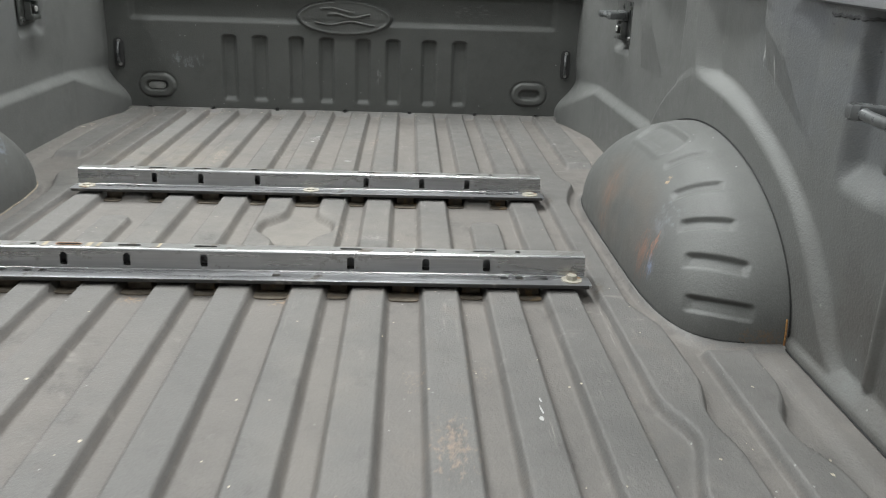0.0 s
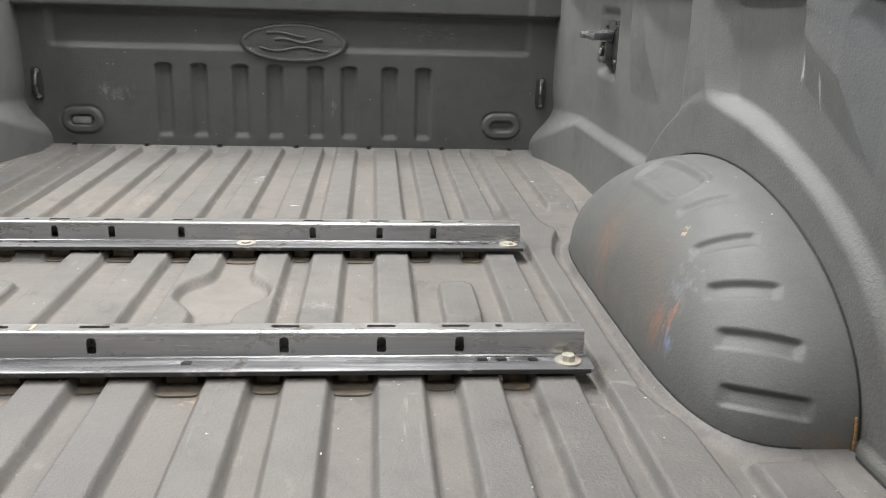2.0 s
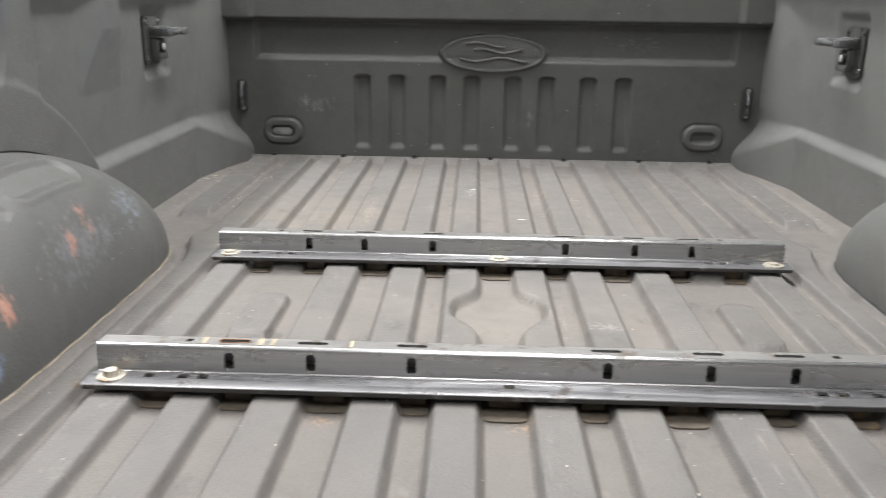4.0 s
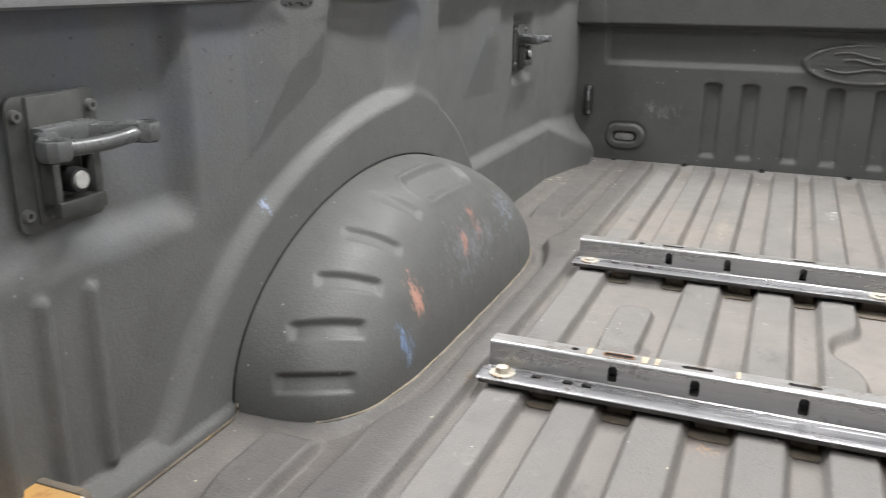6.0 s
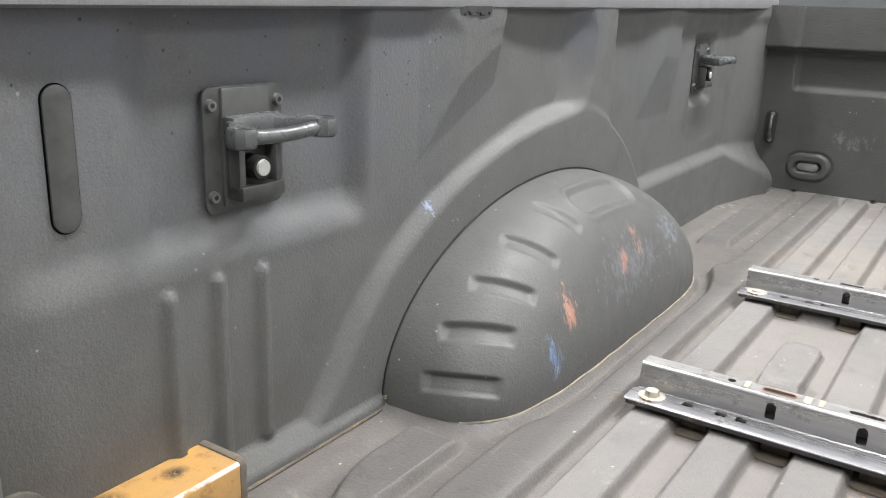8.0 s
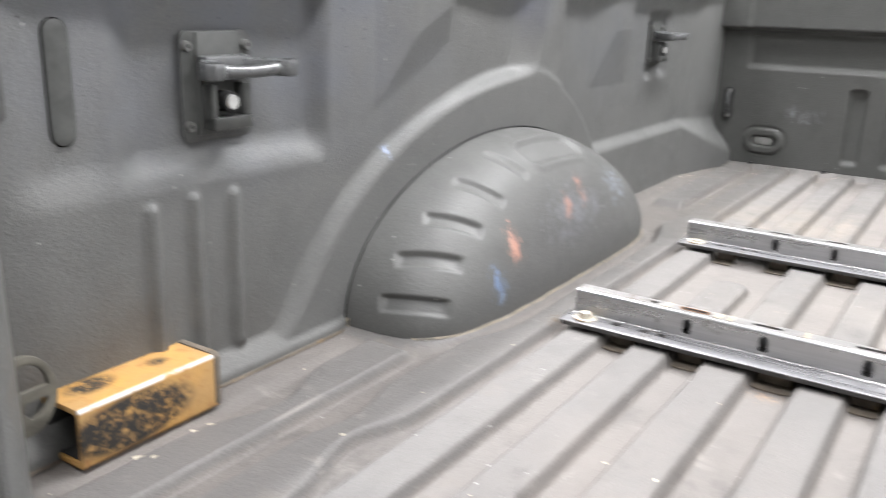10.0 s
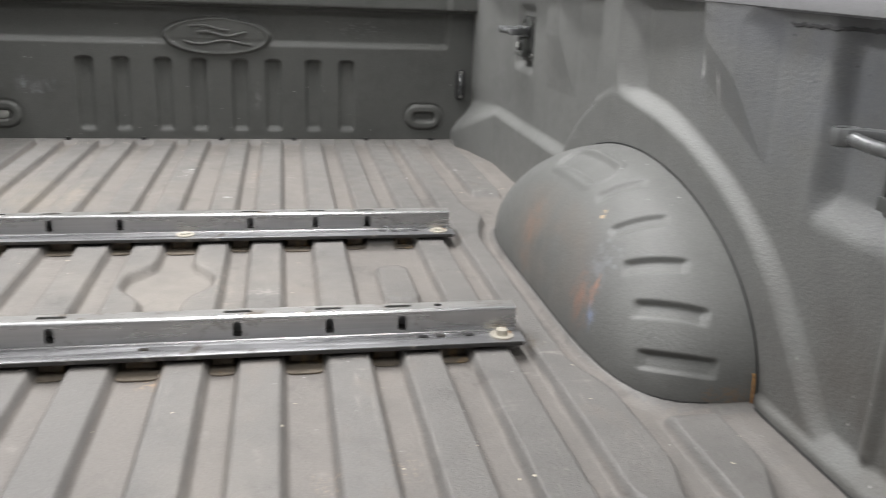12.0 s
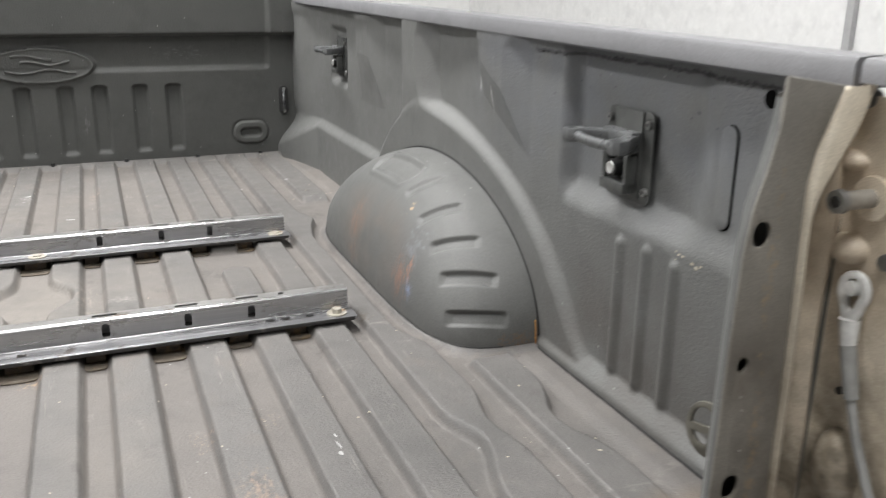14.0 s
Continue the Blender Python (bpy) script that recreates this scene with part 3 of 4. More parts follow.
WALLS = {}
for side, name in ((-1, "wall_left"), (1, "wall_right")):
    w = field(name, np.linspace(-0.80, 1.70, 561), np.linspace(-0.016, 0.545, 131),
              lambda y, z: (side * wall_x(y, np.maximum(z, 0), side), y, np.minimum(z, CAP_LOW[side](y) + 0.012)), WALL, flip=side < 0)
    bm = bmesh.new()
    box(bm, (min(side * 0.882, side * 0.92), -0.80, -0.05), (max(side * 0.882, side * 0.92), 1.70, 0.48))
    part("outer_skin", bm, WALL, w, "", False)
    prof = ((0.836, 0.0), (0.832, 0.003), (0.832, 0.024), (0.836, 0.030), (0.868, 0.032), (0.900, 0.010), (0.900, -0.02), (0.87, -0.004))
    for name, label, y0, y1, low in (("rail_cap", "smooth grey plastic cap along the top", -0.803, 1.72, 0.0), ("cap_end", "short grey end piece of the cap", -0.900, -0.811, 0.007)):
        bm = bmesh.new()
        rings = [[bm.verts.new((side * px, y, CAP_LOW[side](y) + max(pz, low))) for px, pz in prof] for y in np.linspace(y0, y1, 14)]
        for a, b in zip(rings, rings[1:]):
            for k in range(len(prof)):
                j = (k + 1) % len(prof)
                bm.faces.new((a[k], a[j], b[j], b[k]))
        bm.faces.new(rings[0])
        bm.faces.new(rings[-1])
        part(name, bm, CAP, w, label, True, 50)
    bm = bmesh.new()
    pts = [(side * (wall_x(np.array([y]), np.array([0.0]))[0] - 0.001), y, -0.0092) for y in np.linspace(-0.78, -0.215, 40)]
    sweep(bm, pts, 0.0022 if side < 0 else 0.0014, 6)
    part("seam", bm, SHIM if side < 0 else BLACK, w, "rust-stained floor seam" if side < 0 else "dark floor seam")
    bm = bmesh.new()
    xs = wall_x(np.array([-0.64]), np.array([0.39]))[0]
    sheet(capsule(0, 0, 0.0135, 0.065), [], 0.0065 if side < 0 else 0.0045, Matrix.Translation((side * xs, -0.640 if side < 0 else -0.612, 0.388 if side < 0 else 0.370)) @ Matrix.Rotation(math.pi / 2, 4, "Z") @ Matrix.Rotation(math.pi / 2, 4, "X"), 0.001, bm)
    part("slot_plug", bm, PLATE if side < 0 else WALL, w, "flat capsule-shaped plastic plug")
    # black ring behind the plug, giving it a dark edge
    bm = bmesh.new()
    sheet(capsule(0, 0, 0.0148 if side < 0 else 0.0140, 0.0664), [], 0.0025, Matrix.Translation((side * xs, -0.640 if side < 0 else -0.6142, 0.388 if side < 0 else 0.370)) @ Matrix.Rotation(math.pi / 2, 4, "Z") @ Matrix.Rotation(math.pi / 2, 4, "X"), 0.0005, bm)
    part("slot_rim", bm, VOID, w, "dark rim round the plug")
    ragged, bm = random.Random(7 + side), bmesh.new()
    ys = np.arange(-0.785, 0.03 if side < 0 else -0.14, 0.004)
    drop = 0.0 if side < 0 else 0.0115
    lows = [CAP_LOW[side](y) - drop - ragged.uniform(0.003, 0.0085 if side < 0 else 0.0065) for y in ys]
    wx = wall_x(ys, np.full_like(ys, 0.49))
    edge = [[bm.verts.new((side * (x - d), y, z)) for d, z in ((0.0005, lo - 0.0012), (0.0028, lo), (0.0028, CAP_LOW[side](y) + 0.004 if side < 0 else lo + ragged.uniform(0.002, 0.0055)))] for y, x, lo in zip(ys, wx, lows)]
    for a, b in zip(edge, edge[1:]):
        for k in range(2):
            bm.faces.new((a[k], a[k + 1], b[k + 1], b[k]))
    part("cap_sealant", bm, SEALANT, w, "dark crumbling sealant under the cap")
    tagged(w, "stamped steel truck bed side wall in grained grey paint", "truck bed wall", kind="structure")
    WALLS[side] = w

# ---- the bed: headboard ----
HEAD_Y = 1.685


def head_y(x, z):
    a = np.abs(x)
    y = np.full_like(x, HEAD_Y)
    y = y + 0.014 * ss(0.300, 0.322, z) * (1 - ss(0.735, 0.755, a))
    y = y - 0.045 * ss(0.418, 0.432, z)
    for c in (0.065, 0.172, 0.302, 0.411):
        top = z + 0.35 * np.maximum(np.abs(a - c) - 0.012, 0)
        y = y + 0.015 * (1 - ss(0.016, 0.029, np.abs(a - c))) * (1 - ss(0.256, 0.260, top)) * ss(0.022, 0.046, z) * (0.62 + 0.55 * ss(0.05, 0.25, z))
    d = np.hypot(np.maximum(np.abs(a - 0.672) - 0.022, 0), z - 0.077)
    y = y - 0.008 * (ss(0.014, 0.019, d) - ss(0.036, 0.042, d)) + 0.006 * (1 - ss(0.010, 0.015, d)) + 0.004 * (ss(0.040, 0.043, d) - ss(0.045, 0.048, d))
    e = np.hypot(x / 0.166, (z - 0.33) / 0.058)
    y = y - 0.022 * (1 - ss(0.97, 1.03, e)) * ss(0.30, 0.325, z) - 0.008 * (1 - ss(0.97, 1.03, e)) * (1 - ss(0.30, 0.325, z))
    y = y - 0.004 * np.exp(-(((e - 0.95) / 0.035) ** 2))
    return y


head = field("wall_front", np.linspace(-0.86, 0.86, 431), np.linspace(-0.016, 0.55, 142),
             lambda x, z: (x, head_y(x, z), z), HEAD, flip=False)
bm = bmesh.new()
box(bm, (-0.86, 1.72, -0.05), (0.86, 1.76, 0.55))
part("outer_skin", bm, WALL, head, "", False)
tagged(head, "stamped headboard of the truck bed with eight slots and an oval badge", "truck bed wall", kind="structure")
# the badge's raised mark, as a plain swash
bm = bmesh.new()
sweep(bm, [(0.105 * u, HEAD_Y - 0.0085, 0.312 + 0.006 * math.sin(4.2 * u + 0.6)) for u in np.linspace(-1, 1, 40)], 0.0042, 8)
sweep(bm, [(-0.085 + 0.12 * u, HEAD_Y - 0.0085, 0.360 - 0.006 * u + 0.005 * math.sin(5 * u)) for u in np.linspace(0, 1, 14)], 0.0042, 8)
sweep(bm, [(-0.06 + 0.15 * u, HEAD_Y - 0.0085, 0.338 + 0.006 * math.sin(7 * u + 0.5)) for u in np.linspace(0, 1, 26)], 0.0048, 8)
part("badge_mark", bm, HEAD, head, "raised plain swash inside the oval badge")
bm = bmesh.new()
sheet(capsule(0, 0, 0.030, 0.012), [], 0.008, Matrix.Translation((-0.672, HEAD_Y + 0.0005, 0.077)) @ Matrix.Rotation(math.pi / 2, 4, "X"), 0.002, bm)
part("drain_plug", bm, LENS, head, "pale plastic plug in the oval opening")

# ---- plain body of the truck that carries the bed ----
BODY = bed_paint("dark_grey_body_paint", (0.08, 0.082, 0.085), (0.10, 0.10, 0.10), 0.35, 0.4, (), 0.05)
TYRE = metal("tyre_rubber", (0.03, 0.03, 0.03), 0.8, 0.0)
body = thing("truck_body", "dark grey pickup body on its frame, standing on the concrete", "truck", None, "", "structure")
for side in (-1, 1):
    bm = bmesh.new()
    arch = [(0.24 + 0.43 * math.cos(a), -0.42 + 0.43 * math.sin(a)) for a in np.linspace(math.pi, 0, 19)]
    sheet([(-0.80, 0.47), (-0.80, -0.42)] + arch + [(1.74, -0.42), (1.74, 0.47)], [], 0.03, Matrix.Translation((side * 0.945, 0, 0)) @ Matrix.Rotation(math.pi / 2, 4, "Z") @ Matrix.Rotation(math.pi / 2, 4, "X"), 0.006, bm)
    part("bedside", bm, BODY, body)
    bm = bmesh.new()
    box(bm, (side * 0.43 - 0.04, -0.80, -0.24), (side * 0.43 + 0.04, 4.2, -0.052), 0.01)
    part("frame_rail", bm, BLACK, body)
    for yw in (0.24, 3.55):
        bm = bmesh.new()
        sweep(bm, [(side * 0.80, yw + 0.27 * math.cos(a), -0.556 + 0.27 * math.sin(a)) for a in np.linspace(0, 2 * math.pi, 33)[:-1]], 0.12, 14, True)
        tyre = part("tyre", bm, TYRE, body)
        bm = bmesh.new()
        rod(bm, (side * 0.72, yw, -0.556), (side * 0.86, yw, -0.556), 0.21, 0.19, 28)
        rod(bm, (0.0, yw, -0.556), (side * 0.74, yw, -0.556), 0.04, None, 14)
        part("rim", bm, CAST, tyre)
bm = bmesh.new()
sheet([(1.80, -0.45), (3.1, -0.45), (3.13, -0.25), (3.35, -0.10), (3.75, -0.10), (3.95, -0.25), (4.0, -0.45), (4.3, -0.40), (4.32, 0.28), (3.35, 0.42), (2.75, 0.98), (1.98, 1.0), (1.84, 0.55)], [], 1.86,
      Matrix.Rotation(math.pi / 2, 4, "Z") @ Matrix.Rotation(math.pi / 2, 4, "X"), 0.06, bm)
part("cab", bm, BODY, body)

# ---- wheel wells ----
WC, WL, WH, WW, WX = 0.24, 0.455, 0.2548, 0.197, 0.845
GROOVES = (
    ((0.775, -0.202, 0.044), (0.683, -0.152, 0.041)), ((0.773, -0.165, 0.103), (0.690, -0.106, 0.096)),
    ((0.768, -0.100, 0.156), (0.695, -0.045, 0.135)), ((0.772, -0.012, 0.200), (0.702, 0.032, 0.166)),
    ((0.779, 0.094, 0.234), (0.712, 0.130, 0.198)),
)


def well_mesh(side):
    th = np.linspace(0.0, math.pi, 381)
    ph = np.linspace(0.0, math.pi / 2, 111)
    T, P = np.meshgrid(th, ph, indexing="ij")
    dy = -np.cos(T)
    hy = WH * np.sin(T)
    wy = WW * np.maximum(1 - np.abs(dy) ** 4.6, 0) ** (1 / 4.6)
    n = 2 / 2.3
    u, z = wy * np.cos(P) ** n, hy * np.sin(P) ** n
    co = np.stack([WX - u, WC + WL * dy, z], -1)
    du, dv = np.gradient(co, axis=0), np.gradient(co, axis=1)
    nrm = np.cross(du, dv)
    nrm /= np.maximum(np.linalg.norm(nrm, axis=-1, keepdims=True), 1e-9)
    nrm *= np.sign((nrm * (co - np.array([WX, WC, 0.0]))).sum(-1, keepdims=True))
    depth = np.zeros(T.shape)
    for (a, b), deep in zip(GROOVES, (0.0092, 0.0082, 0.0070, 0.0057, 0.0046)):
        a, b = np.array(a), np.array(b)
        mid = (a + b) / 2
        k = np.argmin(((co - mid) ** 2).sum(-1))
        up = nrm.reshape(-1, 3)[k]
        along = (b - a) - ((b - a) @ up) * up
        half = np.linalg.norm(along) / 2
        along /= 2 * half
        across = np.cross(up, along)
        across = across * np.sign(across[2])
        off = co - mid
        k = (off @ across + 0.0165) / 0.031
        ends = 1 - ss(half - 0.010, half + 0.006, np.abs(off @ along))
        depth += deep * (0.62 * ss(0.0, 0.26, k) + 0.38 * ss(0.2, 0.78, k)) * (1 - ss(0.78, 1.0, k)) * ends * ((nrm @ up) > 0.3)
    pad = np.hypot(co[..., 0] - 0.744, np.maximum(np.abs(co[..., 1] - 0.275) - 0.082, 0)) / 0.027
    depth += (0.0062 * (1 - ss(0.62, 1.02, pad)) - 0.0020 * ss(0.92, 1.08, pad) * (1 - ss(1.10, 1.45, pad))) * ss(0.12, 0.17, co[..., 2])
    co = co - depth[..., None] * nrm
    co[..., 0] *= side
    return th, ph, co


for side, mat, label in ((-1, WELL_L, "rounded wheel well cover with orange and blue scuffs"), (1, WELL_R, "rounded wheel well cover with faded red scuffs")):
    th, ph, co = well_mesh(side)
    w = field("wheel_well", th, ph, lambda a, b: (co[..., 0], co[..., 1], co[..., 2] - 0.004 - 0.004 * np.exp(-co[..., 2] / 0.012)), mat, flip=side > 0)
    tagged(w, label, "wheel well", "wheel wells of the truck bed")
    bm = bmesh.new()
    pts = [(side * (float(arch_face(WH * math.sin(a))) - 0.0012), WC + WL * 1.004 * -math.cos(a), WH * 1.004 * math.sin(a) - 0.003) for a in np.linspace(0.0, math.pi, 80)]
    sweep(bm, pts, 0.0014, 6)
    part("weld_seam", bm, BLACK, w, "dark seam against the wall")
    bm = bmesh.new()
    sweep(bm, [(side * 0.8262, 0.2385 - 0.4565 * math.sqrt(1 - (max(z, 0) / 0.258) ** 2), z) for z in np.linspace(-0.012, 0.036 if side > 0 else 0.008, 9)], 0.0018, 6)
    sweep(bm, [(side * (0.822 - 0.010 * k), -0.2165 + 0.0006 * k, -0.0145) for k in range(5)], 0.0014, 6)
    part("rust_edge", bm, RUST if side > 0 else SAND, w, "rusted corner of the seam" if side > 0 else "sandy corner of the seam")
    if side < 0:
        bm = bmesh.new()
        rows = range(30, 340, 3)
        base = [Vector((co[k, 0, 0], co[k, 0, 1], 0)) for k in rows]
        sweep(bm, [(p.x + 0.002, p.y, float(floor_z(np.array([p.x]), np.array([p.y]))[0]) - 0.0005 + 0.0009 * math.sin(61 * p.y)) for p in base], 0.0018, 6)
        part("dirt_line", bm, SAND, w, "sandy dirt in the joint with the floor")
    else:
        bm = bmesh.new()
        base = [Vector((co[k, 0, 0], co[k, 0, 1], 0)) for k in range(10, 340, 3)]
        sweep(bm, [(p.x - 0.001, p.y, float(floor_z(np.array([p.x]), np.array([p.y]))[0]) - 0.0002 + 0.0006 * math.sin(83 * p.y)) for p in base], 0.0013, 6)
        part("grime_line", bm, BLACK, w, "dark grime in the joint with the floor")


# ---- mounting rails ----
def mounting_rail(y0):
    rail = thing("mounting_rail", "galvanised steel mounting rail bolted across the bed floor", "rail", pose(0, y0, 0), "mounting rails on the floor")
    L = 0.560
    bm = bmesh.new()
    flat = Matrix.Translation((0, 0, 0.0095))
    squares = [rounded(x - 0.0072, 0.002, x + 0.0072, 0.0145, 0.002) for s in (-1, 1) for x in (s * 0.407, s * 0.434, s * 0.479)] + [rounded(-0.0070, -0.003, 0.0070, 0.009, 0.002)]
    outline = rounded(-L, -0.027, L, 0.019, 0.008)
    sheet(outline, squares, 0.005, flat, 0.0008, bm)
    part("front_flange", bm, GRIME, rail, "grimy lower flange with square holes")
    # dark strip over the front edge of the flange, painting its shade
    bm = bmesh.new()
    box(bm, (-L + 0.006, -0.0284, 0.0064), (L - 0.006, -0.0256, 0.0127), 0.0006)
    part("flange_shade", bm, SHADE_STEEL, rail, "dark strip for the shade on the flange's front edge")
    bm = bmesh.new()
    web = Matrix.Translation((0, 0.0235, 0.0285)) @ Matrix.Rotation(radians(84), 4, "X")
    slots = [capsule(s * x, -0.0008, 0.0064, 0.0128) for s in (-1, 1) for x in (0.130, 0.265, 0.375)]
    sheet([(-L + 0.006, -0.0145), (L - 0.006, -0.0145), (L - 0.006, 0.0145), (-L + 0.006, 0.0145)], slots, 0.004, web, 0, bm)
    rear = bmesh.new()
    back = Matrix.Translation((0, 0.0585, 0.0285)) @ Matrix.Rotation(radians(98), 4, "X")
    sheet([(-L + 0.006, -0.016), (L - 0.006, -0.016), (L - 0.006, 0.016), (-L + 0.006, 0.016)], [], 0.004, back, 0, rear)
    part("back_web", rear, GRIME, rail)
    # added black strip, so that the hollow looks unlit through the slots
    inside = bmesh.new()
    sheet(rounded(-L + 0.008, 0.0205, L - 0.008, 0.0595, 0.004, 2), [], 0.003, Matrix.Translation((0, 0, 0.0085)), 0, inside)
    part("inner_shade", inside, SHADE_STEEL, rail, "black strip for the shade inside the rail")
    for cy, cz, a0, a1, r in ((0.0292, 0.0430, 96, 182, 0.0060), (0.0155, 0.0178, -90, 0, 0.0066)):
        arc = [(cy + r * math.cos(radians(a)), cz + r * math.sin(radians(a))) for a in np.linspace(a0, a1, 7)]
        ends = [[bm.verts.new((x, py, pz)) for py, pz in arc] for x in (-L + 0.006, L - 0.006)]
        for k in range(6):
            bm.faces.new((ends[0][k], ends[0][k + 1], ends[1][k + 1], ends[1][k]))
    part("web", bm, GALV, rail)
    bm = bmesh.new()
    longs = [capsule(s * x, 0.042, 0.0205, 0.0044) for s in (-1, 1) for x in (0.130, 0.265, 0.371)] + [capsule(s * 0.433, 0.042, 0.0055, 0.005) for s in (-1, 1)]
    sheet([(-L + 0.006, 0.0285), (L - 0.006, 0.0285), (L - 0.006, 0.054), (-L + 0.006, 0.054)], longs, 0.004, Matrix.Translation((0, 0, 0.0470)), 0, bm)
    part("top_flange", bm, TOPGRIME, rail, "worn top flange with long slots")
    bm = bmesh.new()
    sheet(rounded(-L, 0.060, L, 0.088, 0.006), [], 0.005, flat, 0.0008, bm)
    part("rear_flange", bm, GRIME, rail)
    if y0 < 0.1:
        for x, w in ((-0.412, 0.0035), (-0.335, 0.0045), (-0.318, 0.003), (-0.212, 0.0025)):
            bm = bmesh.new()
            sheet(rounded(x - w, 0.030, x + w, 0.053, 0.002, 2), [], 0.0006, Matrix.Translation((0, 0, 0.0494)), 0, bm)
            part("paint_mark", bm, MARK, rail, "ochre paint mark")
        bm = bmesh.new()
        sheet(capsule(-0.371, 0.042, 0.0225, 0.0060), [capsule(-0.371, 0.042, 0.0205, 0.0044)], 0.0006, Matrix.Translation((0, 0, 0.0494)), 0, bm)
        part("rust_ring", bm, ORANGE, rail, "orange rust round a slot")
    for x in (-0.527, 0.527) + ((0.0,) if y0 > 0.1 else ()):
        bm = bmesh.new()
        rod(bm, (x, 0, 0.012), (x, 0, 0.0145), 0.0185, None, 28)
        washer = part("washer", bm, ZINC, rail, "pale zinc washer")
        bm = bmesh.new()
        rod(bm, (x, 0, 0.0145), (x, 0, 0.0225 if y0 < 0.1 else 0.0175), 0.0105, 0.0095, 6)
        part("bolt", bm, ZINC, rail, "hexagonal zinc bolt head", False)
    for k, (x, w) in enumerate(((-0.464, 0.03), (-0.358, 0.030), (-0.238, 0.034), (-0.125, 0.028), (-0.006, 0.036), (0.110, 0.026), (0.226, 0.034), (0.346, 0.028), (0.452, 0.028))):
        bm = bmesh.new()
        reach = 0.008 if k in (4, 6) else 0.0
        sheet(rounded(x - w, -0.031 - reach - 0.006 * max(0.0, math.sin(61 * x + 0.9 + 3 * y0)), x + w, 0.06, 0.022, 8), [], 0.0028, Matrix.Translation((0, 0, -0.0160)), 0.0010, bm)
        box(bm, (x - 0.6 * w, -0.004, -0.0172), (x + 0.6 * w, 0.05, 0.0065), 0.002)
        part("shim", bm, SHIM, rail, "rust-stained, dirty packing block in the floor groove")
    return rail


mounting_rail(0.0)
mounting_rail(0.559)


# ---- tie-downs on the side walls ----
def tie_down(m):
    """Built facing +x; its plate lies in the y-z plane."""
    td = thing("tie_down", "dark metal tie-down cleat on a screwed wall plate", "tie-down", m, "tie-down cleats on the bed walls")
    face = Matrix.Rotation(math.pi / 2, 4, "Z") @ Matrix.Rotation(math.pi / 2, 4, "X")
    bm = bmesh.new()
    sheet(rounded(-0.056, -0.067, 0.056, 0.067, 0.012), [], 0.004, Matrix.Translation((0.004, 0, 0)) @ face, 0.0012, bm)
    part("wall_plate", bm, PLATE, td)
    bm = bmesh.new()
    box(bm, (0.004, -0.034, -0.060), (0.0100, 0.034, 0.066), 0.0025)
    part("raised_pad", bm, PLATE, td)
    for y, z in ((-0.0475, 0.049), (0.0475, 0.049), (-0.0475, -0.047), (0.0475, -0.047)):
        bm = bmesh.new()
        rod(bm, (0.005, y, z), (0.0115, y, z), 0.0068, 0.0058, 18)
        s = part("screw", bm, SCREW, td)
        bm = bmesh.new()
        rod(bm, (0.0110, y, z), (0.0119, y, z), 0.0028, None, 6)
        part("socket", bm, BLACK, s)
    bm = bmesh.new()
    # base of the cleat and two arms to the bar
    box(bm, (0.012, -0.037, 0.008), (0.030, 0.037, 0.038), 0.004)
    for s in (-1, 1):
        arm = [(0.014, 0.012), (0.014, 0.036), (0.036, 0.050), (0.052, 0.068), (0.060, 0.0735), (0.072, 0.0735), (0.079, 0.067), (0.079, 0.052), (0.072, 0.044), (0.056, 0.042), (0.036, 0.024)]
        sheet([(x, s * y) for x, y in arm], [capsule(0.0655, s * 0.060, 0.0075, 0.0055)], 0.021, Matrix.Translation((0, 0, 0.0235)), 0.0045, bm)
    sweep(bm, [(0.0655, y, 0.0240 - 1.2 * (0.052 ** 2 - y * y)) for y in np.linspace(-0.052, 0.052, 11)], 0.0078, 14)
    part("cleat", bm, CAST, td, "grey cast metal cleat with a round bar and eyed ends")
    bm = bmesh.new()
    for lo, hi in (((0.012, -0.031, -0.046), (0.030, -0.022, 0.004)), ((0.012, 0.022, -0.046), (0.030, 0.031, 0.004)), ((0.012, -0.031, -0.052), (0.034, 0.031, -0.036))):
        box(bm, lo, hi, 0.002)
    part("lock_housing", bm, PLATE, td)
    bm = bmesh.new()
    rod(bm, (0.012, -0.002, -0.018), (0.034, -0.002, -0.018), 0.0135, 0.0125, 24)
    barrel = part("lock_barrel", bm, BLACK, td)
    bm = bmesh.new()
    rod(bm, (0.0335, -0.002, -0.018), (0.0365, -0.002, -0.018), 0.0095, 0.0085, 24)
    part("lock_face", bm, CHROME, barrel, "bright round lock face")
    return td


first = tie_down(pose(-0.871, -0.422, 0.372))
copy_thing(first, pose(-0.877, 1.150, 0.386) @ Matrix.Diagonal((1, 0.92, 0.9, 1)))
copy_thing(first, pose(0.871, -0.397, 0.361, 0, 0, 180))
copy_thing(first, pose(0.877, 1.145, 0.382, 0, 0, 180) @ Matrix.Diagonal((1, 0.92, 0.9, 1)))


